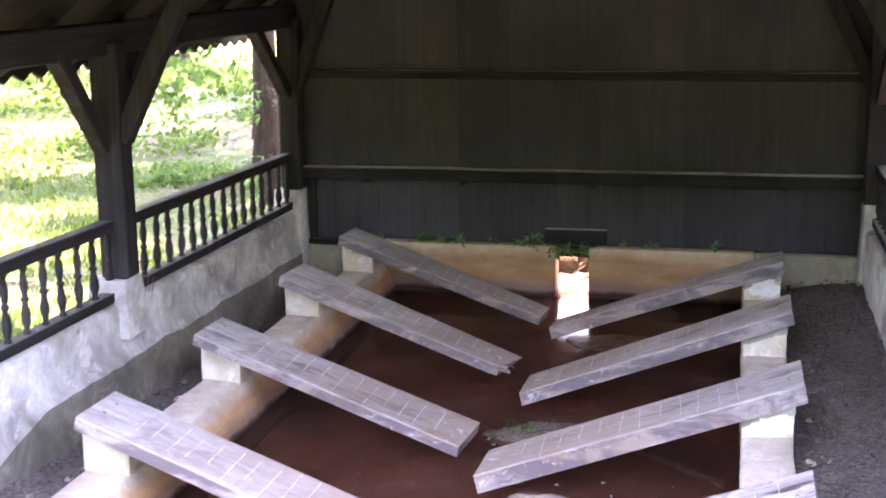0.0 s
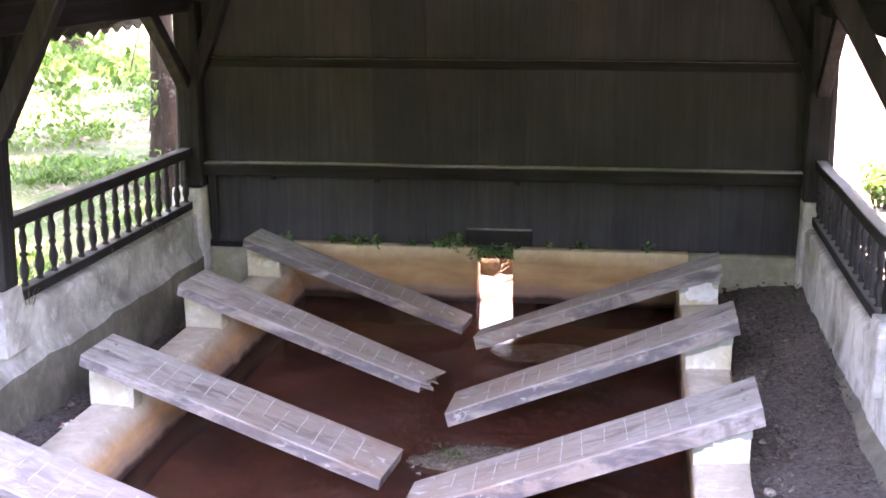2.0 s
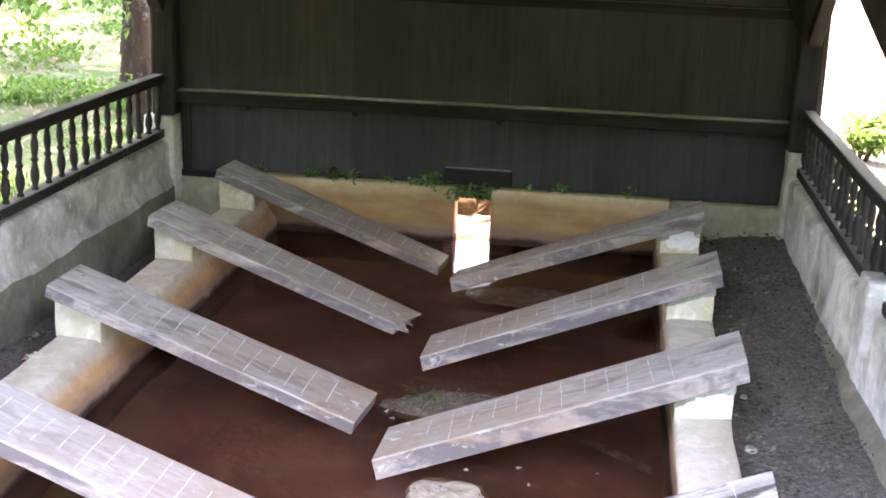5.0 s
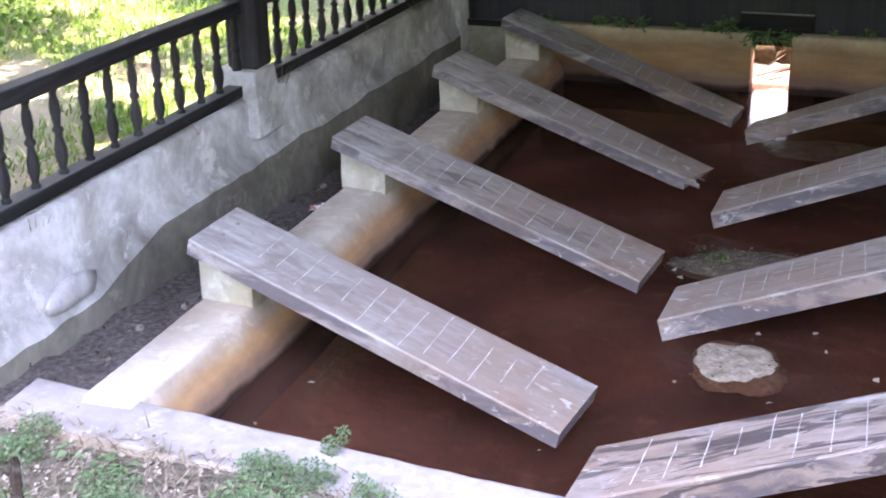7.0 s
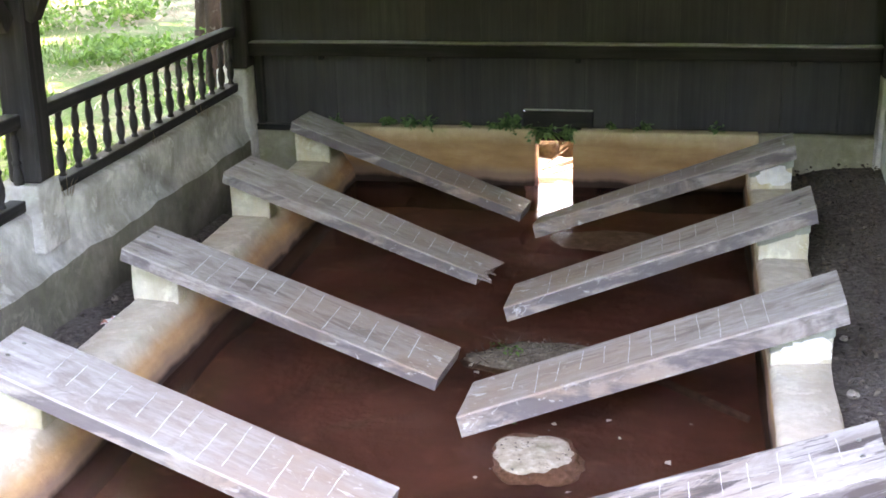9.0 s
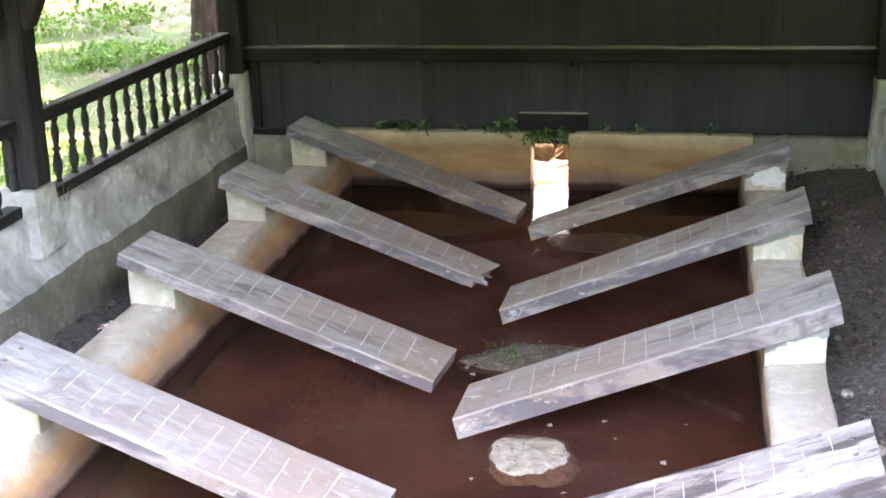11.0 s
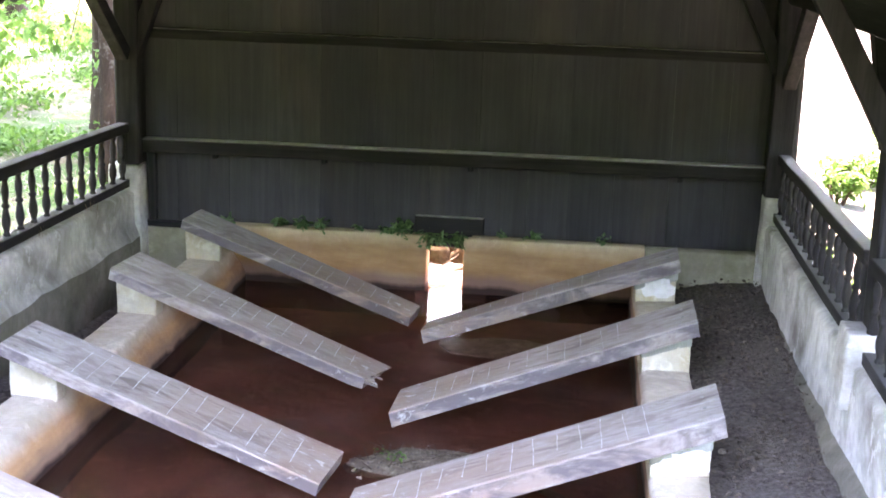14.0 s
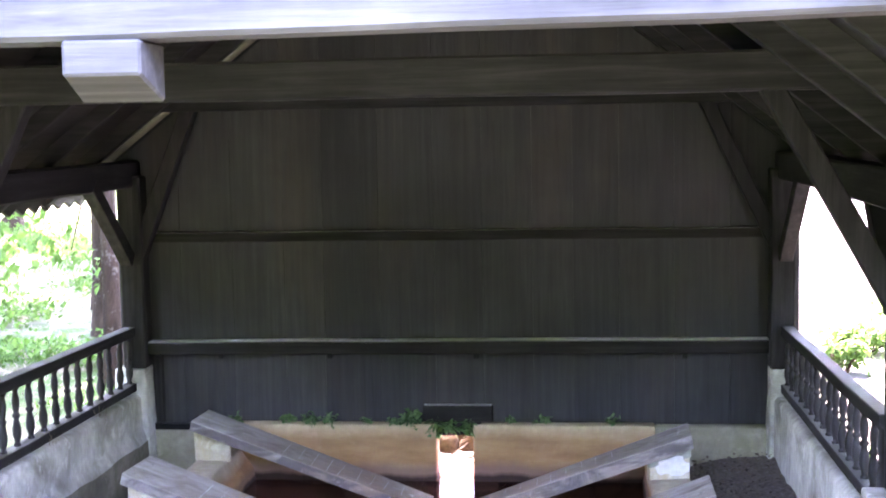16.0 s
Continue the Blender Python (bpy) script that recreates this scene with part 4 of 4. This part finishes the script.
def leaf_cloud(bm, centre, spread, count, size, rng, flat=0.5, inside=None, tip=0.0):
    """Many small folded leaves, two faces each, scattered round a centre."""
    cx, cy, cz = centre
    for _ in range(count):
        while True:
            u = Vector((rng.uniform(-1, 1), rng.uniform(-1, 1), rng.uniform(-1, 1)))
            if u.length < 1:
                break
        p = Vector((cx + u.x * spread[0], cy + u.y * spread[1], cz + u.z * spread[2]))
        if inside and not inside(p):
            continue
        a, t = rng.uniform(0, 6.28), rng.gauss(0, flat)
        d = Vector((math.cos(a) * math.cos(t), math.sin(a) * math.cos(t), math.sin(t) - tip)).normalized()
        s = Vector((-math.sin(a), math.cos(a), rng.gauss(0, 0.4))).normalized()
        L = size * rng.uniform(0.6, 1.3)
        w = L * 0.36
        fold = d.cross(s) * w * 0.35
        v0, v1 = bm.verts.new(p), bm.verts.new(p + d * L)
        l0 = bm.verts.new(p + d * L * 0.45 + s * w + fold)
        r0 = bm.verts.new(p + d * L * 0.45 - s * w + fold)
        bm.faces.new((v0, r0, v1))
        bm.faces.new((v0, v1, l0))


def raw_mesh(name, bm, material):
    me = bpy.data.meshes.new(name)
    bm.to_mesh(me)
    bm.free()
    me.materials.append(material)
    return new(name, me)


bm = bmesh.new()
leaf_cloud(bm, (0.28, 2.13, 0.035), (0.05, 0.05, 0.02), 26, 0.022, rng)
leaf_cloud(bm, (0.20, 2.20, 0.03), (0.04, 0.04, 0.015), 12, 0.018, rng)
leaf_cloud(bm, (0.36, 1.46, 0.012), (0.03, 0.02, 0.006), 8, 0.026, rng)
tagged(raw_mesh("water_sprouts", bm, LEAF), "small bright green sprouts on silt and water", "sprouts", kind="stuff")
PETAL = Mat("pale dead leaf", 0.6)
PETAL.color(PETAL.ramp(PETAL.rand(), (0.0, (0.75, 0.72, 0.66)), (1.0, (0.55, 0.46, 0.34))))
PETAL = PETAL.m
for x, y in ((0.39, 1.50), (0.54, 1.47), (0.78, 1.40), (0.95, 1.22), (0.30, 0.98), (-0.93, 0.62), (-0.02, 0.40), (-0.98, 0.30), (0.14, 1.95), (0.11, 2.03), (0.72, 1.52), (0.62, 0.92), (-0.35, 0.95), (0.85, 0.75), (1.05, 1.55)):
    bm = bmesh.new()
    leaf_cloud(bm, (x, y, 0.007), (0.004, 0.004, 0.001), 1, 0.030, rng, 0.05)
    bmesh.ops.solidify(bm, geom=list(bm.faces), thickness=0.0015)
    tagged(raw_mesh("floating_leaf", bm, PETAL), "pale dead leaf afloat on the brown water", "leaf", "floating leaves")

# ---------- ivy at the foot of the plank wall ----------
for x0, w, h, n in ((-0.90, 0.05, 0.03, 34), (-0.76, 0.06, 0.035, 46), (-0.64, 0.05, 0.03, 34), (-1.24, 0.04, 0.03, 20), (-0.40, 0.03, 0.02, 10), (-0.22, 0.05, 0.02, 18), (-0.10, 0.06, 0.06, 70), (0.03, 0.06, 0.06, 80), (-0.16, 0.04, 0.03, 30), (0.14, 0.07, 0.035, 50),
                    (0.24, 0.045, 0.055, 56), (0.70, 0.06, 0.015, 14), (0.52, 0.03, 0.015, 8), (1.15, 0.05, 0.02, 14)):
    bm = bmesh.new()
    zc = 0.385 if not (-0.02 < x0 < 0.28) else 0.335
    leaf_cloud(bm, (x0, 5.015, zc + 0.005), (w, 0.025, h), int(n * 1.3), 0.040, rng, 0.7, tip=0.3)
    rod(bm, (x0 - w, 5.03, 0.368), (x0 + w, 5.03, 0.372), 0.003, 0.002, 5)
    tagged(raw_mesh("ivy_sprig", bm, IVY), "dark ivy sprig creeping over the coping", "ivy", "ivy sprigs")

# ---------- litter and loose bits on the earth paths ----------
PAPER = Mat("crumpled pale wrapper", 0.5)
PAPER.color(PAPER.ramp(PAPER.noise(PAPER.coords(), 40, 3), (0.45, (0.75, 0.72, 0.70)), (0.6, (0.45, 0.16, 0.12))))
bm = bmesh.new()
bmesh.ops.create_grid(bm, x_segments=6, y_segments=6, size=0.035)
for v in bm.verts:
    v.co.z = 0.03 * noise.noise(v.co * 40) + 0.018
    v.co += Vector((-1.50, 2.02, 0.10))
bmesh.ops.solidify(bm, geom=list(bm.faces), thickness=0.001)
tagged(raw_mesh("crumpled_wrapper", bm, PAPER.m), "small crumpled pale and red wrapper on the earth", "litter")

LITTER = leaf_mat("dead leaf litter", (0.04, 0.029, 0.022), (0.18, 0.142, 0.112), 0.0)
bm = bmesh.new()
for _ in range(1500):
    x, y = rng.uniform(1.58, 2.08), rng.uniform(0.0, 4.98)
    leaf_cloud(bm, (x, y, 0.145 + 0.14 * max(0, x - 1.6)), (0.02, 0.02, 0.008), 1, 0.028, rng, 0.35)
for _ in range(500):
    x, y = rng.uniform(-1.76, -1.43), rng.uniform(-0.1, 4.9)
    leaf_cloud(bm, (x, y, 0.15 - 0.042 * y), (0.02, 0.02, 0.008), 1, 0.024, rng, 0.35)
for _ in range(420):
    leaf_cloud(bm, (rng.gauss(0.38, 0.12), rng.gauss(2.15, 0.07), 0.018), (0.01, 0.01, 0.006), 1, 0.016, rng, 0.4)
for _ in range(110):
    leaf_cloud(bm, (rng.gauss(0.47, 0.07), rng.gauss(1.22, 0.08), 0.008), (0.01, 0.01, 0.004), 1, 0.012, rng, 0.3)
tagged(raw_mesh("leaf_litter", bm, LITTER), "dark rotting leaf litter on the earth paths", "litter", kind="stuff")
for k in range(16):
    y = rng.uniform(0.0, 4.8)
    left = k % 3 > 0
    x = rng.uniform(-1.72, -1.46) if left else rng.uniform(1.62, 2.02)
    r = rng.uniform(0.010, 0.026)
    stone("pebble", x, y, (0.145 - 0.042 * y) if left else 0.13 + 0.14 * (x - 1.6), r, r * 1.2, r * 0.7, STONE, "small grey pebble on the dark earth", k * 1.7)

stone("fallen_render_lump", -1.793, 0.52, 0.285, 0.026, 0.16, 0.060, RENDER, "pale lump of bare render on the wall ledge", 6.0, "render lump")

# ---------- weeds and straw along the front kerb ----------
bm = bmesh.new()
for cx, cy, w, n in ((-1.38, -0.42, 0.10, 260), (-1.46, -0.55, 0.10, 160), (-1.02, -0.50, 0.10, 200), (-0.92, -0.62, 0.13, 240), (-0.58, -0.45, 0.14, 420), (-0.42, -0.52, 0.14, 420), (-0.20, -0.52, 0.08, 160), (-0.34, -0.30, 0.035, 40), (-0.64, -0.29, 0.09, 260), (-0.49, -0.29, 0.08, 200), (-0.505, -0.13, 0.03, 50), (-0.50, -0.055, 0.022, 30), (-1.39, -0.28, 0.07, 150), (-0.28, -0.36, 0.08, 130),
                     (-0.05, -0.62, 0.12, 200), (0.14, -0.52, 0.05, 60), (0.30, -0.62, 0.10, 160), (-0.70, -0.72, 0.15, 260), (-1.25, -0.75, 0.18, 260), (-1.6, -0.85, 0.2, 260), (0.7, -0.8, 0.2, 260), (1.3, -0.9, 0.25, 300)):
    leaf_cloud(bm, (cx, cy, ground_z(cx, cy) + 0.03), (w, w * 0.8, 0.04), int(n * 2.6), 0.0125, rng, 0.5)
leaf_cloud(bm, (-1.07, -0.41, ground_z(-1.07, -0.41) + 0.03), (0.06, 0.05, 0.02), 22, 0.038, rng, 0.3)
leaf_cloud(bm, (-1.22, -0.37, ground_z(-1.22, -0.37) + 0.03), (0.05, 0.04, 0.02), 12, 0.034, rng, 0.3)
tagged(raw_mesh("clover_clumps", bm, CLOVER), "clumps of clover and small weeds by the kerb", "weeds", kind="stuff")


def blades(bm, x, y, z, n, tall, rng, lean=0.35, width=0.004, patch=0.06):
    for _ in range(n):
        bx, by = x + rng.gauss(0, patch), y + rng.gauss(0, patch)
        a, h = rng.uniform(0, 6.28), tall * rng.uniform(0.5, 1.2)
        s = Vector((-math.sin(a), math.cos(a), 0)) * width
        d = Vector((math.cos(a), math.sin(a), 0)) * h * lean * rng.uniform(0.3, 1.6)
        p0 = Vector((bx, by, z))
        p1 = p0 + d * 0.4 + Vector((0, 0, h * 0.65))
        p2 = p0 + d + Vector((0, 0, h))
        v = [bm.verts.new(q) for q in (p0 - s, p0 + s, p1 + s * 0.7, p1 - s * 0.7, p2)]
        bm.faces.new((v[0], v[1], v[2], v[3]))
        bm.faces.new((v[3], v[2], v[4]))


bm = bmesh.new()
for _ in range(1300):
    x = rng.uniform(-1.75, 1.6)
    y = rng.uniform(-1.3, -0.22 - 0.105 * (x + 1.4))
    blades(bm, x, y, ground_z(x, y) + 0.004, 6, 0.022, rng, 3.2, 0.0030)
tagged(raw_mesh("straw", bm, STRAW), "dry straw and dead stalks along the kerb", "straw", kind="stuff")
bm = bmesh.new()
for _ in range(160):
    x, y = rng.uniform(-1.8, 1.8), rng.uniform(-1.6, -0.6)
    blades(bm, x, y, ground_z(x, y), 6, 0.06, rng, 0.6, 0.003)
# meadow on the far side of the balustrade, thinning with distance
for _ in range(5200):
    d = rng.random() ** 1.5
    x = -2.15 - 12.0 * d
    y = rng.uniform(-1.0, 9.0) if d < 0.35 else rng.uniform(1.0, 22.0)
    if noise.noise((x * 0.5, y * 0.5, 2.0)) < -0.12:
        continue
    blades(bm, x, y, ground_z(x, y), 9, 0.045 + 0.07 * max(0, noise.noise((x * 0.9, y * 0.9, 7.0))) + 0.08 * d, rng, 0.9, 0.005 + 0.007 * d, 0.07 + 0.1 * d)
for _ in range(160):
    x, y = rng.uniform(2.4, 4.0), rng.uniform(1.0, 9.0)
    if rng.random() < (x - 2.4) / 1.6:
        continue
    blades(bm, x, y, ground_z(x, y), 8, 0.12, rng, 0.5, 0.005)
tagged(raw_mesh("grass", bm, BLADE), "fresh meadow grass in loose tufts", "grass", kind="stuff")
bm = bmesh.new()
for _ in range(1900):
    x, y = -2.5 - 11.5 * rng.random() ** 1.3, rng.uniform(1.5, 24.0)
    if noise.noise((x * 0.35, y * 0.35, 12.0)) < -0.02 or (x > -4.6 and y < 7.5):
        continue
    tall = 0.10 + 0.22 * max(0.0, noise.noise((x * 0.6, y * 0.6, 20.0)))
    leaf_cloud(bm, (x, y, ground_z(x, y) + tall * 0.7), (0.30, 0.30, tall), 44, 0.075, rng, 0.7)
tagged(raw_mesh("meadow_herbs", bm, LEAF), "low leafy herbs and undergrowth in the meadow", "undergrowth", kind="stuff")
CHAFF = leaf_mat("pale leaf chaff", (0.15, 0.10, 0.065), (0.58, 0.49, 0.40), 0.1)
bm = bmesh.new()
for _ in range(11000):
    x = rng.uniform(-1.9, 1.7)
    y = -0.17 - 0.105 * (x + 1.4) - 1.1 * rng.random() ** 0.8
    leaf_cloud(bm, (x, y, ground_z(x, y) + 0.012), (0.02, 0.02, 0.006), 1, rng.choice((0.010, 0.014, 0.022)), rng, 0.35)
tagged(raw_mesh("leaf_chaff", bm, CHAFF), "dry pale leaf chaff along the kerb", "litter", kind="stuff")
bm = bmesh.new()
for _ in range(2600):
    x, y = -2.2 - 9.0 * rng.random() ** 1.4, rng.uniform(-1.0, 16.0)
    blades(bm, x, y, ground_z(x, y), 5, 0.035, rng, 3.0, 0.005, 0.1)
tagged(raw_mesh("dry_grass", bm, STRAW), "flattened dry grass in the meadow", "grass", kind="stuff")
bm = bmesh.new()
for x, y, n in ((-1.80, 2.36, 6), (-1.79, 0.35, 4), (-1.80, 3.4, 4), (-1.79, 4.1, 4), (-1.79, 1.5, 3)):
    blades(bm, x, y, 0.60, n, 0.07, rng, 1.1, 0.002, 0.02)
tagged(raw_mesh("wall_weeds", bm, STRAW), "dry stalks growing from the wall top", "weeds", kind="stuff")


# ---------- trees and shrubs ----------
def tree(x, y, height, r, leaves, low, label, seed, spread=1.9, size=0.11, droop=()):
    rng = random.Random(seed)
    base = ground_z(x, y)
    th = empty("tree", x, y, base, label, "tree", "trees round the wash-house")
    bm = bmesh.new()
    seg, n = 10, 14
    rings, px, py = [], 0.0, 0.0
    for j in range(n + 1):
        f = j / n
        z = height * 0.8 * f - 0.06
        px += 0.012 * noise.noise((f * 5, seed, 0)) * (1 if j else 0)
        py += 0.012 * noise.noise((f * 5, seed, 9)) * (1 if j else 0)
        rad = r * (1.0 - 0.75 * f) * (1.35 if j == 0 else 1.0)
        rings.append([bm.verts.new((px + rad * (1 + 0.12 * noise.noise((k, f * 6, seed))) * math.cos(6.2832 * k / seg), py + rad * math.sin(6.2832 * k / seg), z)) for k in range(seg)])
    for a, b in zip(rings, rings[1:]):
        for k in range(seg):
            bm.faces.new((a[k], a[(k + 1) % seg], b[(k + 1) % seg], b[k]))
    part("trunk", bm, BARK, th, smooth=True)
    crown = bmesh.new()
    for k in range(11):
        f = low + (0.95 - low) * k / 10
        a = k * 2.4 + seed
        L = spread * (1.1 - 0.6 * f) * rng.uniform(0.7, 1.15)
        p0 = Vector((px * f, py * f, height * 0.8 * f))
        p1 = p0 + Vector((math.cos(a) * L, math.sin(a) * L, L * rng.uniform(0.25, 0.7)))
        lb = bmesh.new()
        mid = p0.lerp(p1, 0.5) + Vector((0, 0, 0.1 * L))
        rod(lb, p0, mid, r * 0.38 * (1.1 - f), r * 0.22 * (1.1 - f))
        rod(lb, mid, p1, r * 0.22 * (1.1 - f), r * 0.06)
        part("limb", lb, BARK, th)
        for q in (0.45, 0.7, 0.95, 1.1):
            c = p0.lerp(p1, q)
            leaf_cloud(crown, c + Vector((0, 0, rng.uniform(-0.1, 0.3))), (L * 0.32, L * 0.32, L * 0.22), leaves // 44, size, rng, 0.6)
    for sx, sy, sz, n in droop:
        c = Vector((sx - x, sy - y, sz - base))
        lb = bmesh.new()
        rod(lb, (px * low, py * low, height * 0.8 * low), c, r * 0.16, 0.006)
        part("limb", lb, BARK, th)
        leaf_cloud(crown, c, (0.75, 0.75, 0.20), n, 0.10, rng, 0.7, tip=0.6)
        leaf_cloud(crown, c + Vector((0.25, -0.2, -0.25)), (0.18, 0.18, 0.22), n // 4, 0.10, rng, 0.7, tip=0.6)
    me = bpy.data.meshes.new("crown")
    crown.to_mesh(me)
    crown.free()
    me.materials.append(LEAF)
    ob = new("crown", me)
    ob.parent = th
    return th


tree(-2.74, 7.0, 6.5, 0.085, 2600, 0.48, "slender tree with lichened bark by the corner", 3, 1.7, 0.13)
tree(-3.74, 9.6, 7.5, 0.12, 5200, 0.34, "leafy tree with low drooping branches", 5, 2.6, 0.17, droop=((-4.0, 7.2, 1.45, 110), (-4.4, 8.4, 1.28, 100), (-3.5, 6.4, 1.58, 90), (-5.4, 8.0, 1.30, 110), (-4.6, 6.6, 1.50, 90), (-3.9, 9.2, 1.10, 70)))
tree(-10.8, 11.5, 8.0, 0.15, 4800, 0.3, "unseen leafy tree added at the edge of the meadow", 8, 2.8, 0.18)
tree(-6.0, 5.6, 7.0, 0.11, 4200, 0.4, "young leafy tree in the meadow", 12, 2.4, 0.16)
tree(-9.5, 8.0, 8.0, 0.16, 4800, 0.25, "unseen leafy tree added at the edge of the meadow", 17, 2.9, 0.18)
# hidden tree, added to keep bright sky out of the water's reflection
tree(-4.4, 11.4, 8.0, 0.12, 4800, 0.34, "unseen leafy tree added at the edge of the meadow", 61, 2.7, 0.22)
tree(-13.0, 16.0, 9.0, 0.2, 4200, 0.2, "leafy tree far across the meadow", 23, 3.4, 0.16)
tree(-10.0, 22.0, 9.0, 0.2, 4200, 0.2, "leafy tree far across the meadow", 29, 3.4, 0.16)
tree(-16.0, 27.0, 10.0, 0.22, 4200, 0.15, "leafy tree far across the meadow", 31, 3.8, 0.18)
# four tall trees out of view, added to cast dappled shade
tree(-4.5, 15.4, 9.5, 0.16, 6000, 0.42, "unseen tall tree added behind the wash-house for shade", 71, 3.6, 0.24)
tree(-5.7, 19.2, 10.0, 0.18, 6000, 0.42, "unseen tall tree added behind the wash-house for shade", 73, 4.0, 0.26)
tree(-12.2, 14.6, 10.0, 0.18, 6000, 0.42, "unseen tall tree added to shade the meadow", 75, 4.3, 0.26)
tree(-15.0, 19.5, 10.0, 0.18, 6000, 0.42, "unseen tall tree added to shade the meadow", 77, 4.3, 0.26)
tree(4.6, 13.5, 6.0, 0.07, 2600, 0.45, "slim young tree behind the wash-house", 37, 1.7)

# dense trees out of view, added to hold back sky light from the sides
for k, (x, y, h) in enumerate(((9.0, -0.5, 8.5), (5.6, 1.2, 8.5), (5.4, 4.8, 8.5), (7.6, 8.6, 8.5), (8.4, 12.5, 8.5), (-5.4, 1.4, 8.5), (-9.0, -0.8, 8.5), (-8.4, 3.6, 9.0), (9.2, 4.0, 9.5))):
    tree(x, y, h, 0.15, 7000, 0.2, "unseen leafy tree added to block side sky light", 50 + k, 3.1, 0.34)


def shrub(x, y, w, h, n, label, seed, size=0.06):
    rng = random.Random(seed)
    base = ground_z(x, y)
    th = empty("shrub", x, y, base, label, "shrub", "shrubs round the wash-house")
    sb = bmesh.new()
    crown = bmesh.new()
    for k in range(9):
        a, t = rng.uniform(0, 6.28), rng.uniform(0.3, 1.0)
        tip = Vector((math.cos(a) * w * t * 0.7, math.sin(a) * w * t * 0.7, h * rng.uniform(0.55, 1.0)))
        rod(sb, (math.cos(a) * 0.03, math.sin(a) * 0.03, -0.03), tip, 0.012, 0.004, 5)
        leaf_cloud(crown, tip, (w * 0.42, w * 0.42, h * 0.3), n // 9, size, rng, 0.6)
        leaf_cloud(crown, tip * 0.6, (w * 0.35, w * 0.35, h * 0.25), n // 14, size, rng, 0.6)
    part("stems", sb, BARK, th)
    me = bpy.data.meshes.new("foliage")
    crown.to_mesh(me)
    crown.free()
    me.materials.append(LEAF)
    new("foliage", me).parent = th
    return th


shrub(3.35, 8.6, 0.40, 0.22, 600, "low leafy shrub in full sun", 2)
shrub(3.0, 7.6, 0.25, 0.28, 300, "small leafy shrub in full sun", 4)
shrub(3.9, 9.4, 0.45, 0.36, 600, "low leafy shrub in full sun", 6)
for k, (x, y, w, h) in enumerate(((-8.2, 9.8, 0.8, 0.9), (-9.4, 12.0, 1.1, 1.3), (-11.2, 13.0, 1.4, 1.6), (-12.5, 19.5, 1.6, 1.7), (-14.5, 15.0, 1.8, 2.2), (-10.8, 10.0, 1.2, 1.5))):
    shrub(x, y, w, h, 900, "bright green undergrowth at the meadow's edge", 40 + k, 0.08)

# far woods
bm = bmesh.new()
for k in range(420):
    a = rng.uniform(-2.6, 2.6)
    R = rng.uniform(38, 70)
    x, y = math.sin(a) * R, math.cos(a) * R
    if -0.25 < a < 0.45 and R < 50:
        continue
    h = rng.uniform(3, 9)
    leaf_cloud(bm, (x, y, ground_z(x, y) + h * 0.5), (3.0, 3.0, h * 0.55), 110, 0.9, rng, 0.7)
# nearer unseen belt before the open front, added to block the low sky
for k in range(150):
    a = rng.uniform(1.75, 4.53)
    R = rng.uniform(15, 22)
    x, y = math.sin(a) * R, math.cos(a) * R
    h = rng.uniform(4.5, 6.6)
    leaf_cloud(bm, (x, y, ground_z(x, y) + h * 0.5), (2.6, 2.6, h * 0.52), 260, 0.9, rng, 0.7)
tagged(raw_mesh("far_woods", bm, LEAF), "distant leafy woodland, with an unseen nearer belt added to block sky", "woods", kind="stuff")
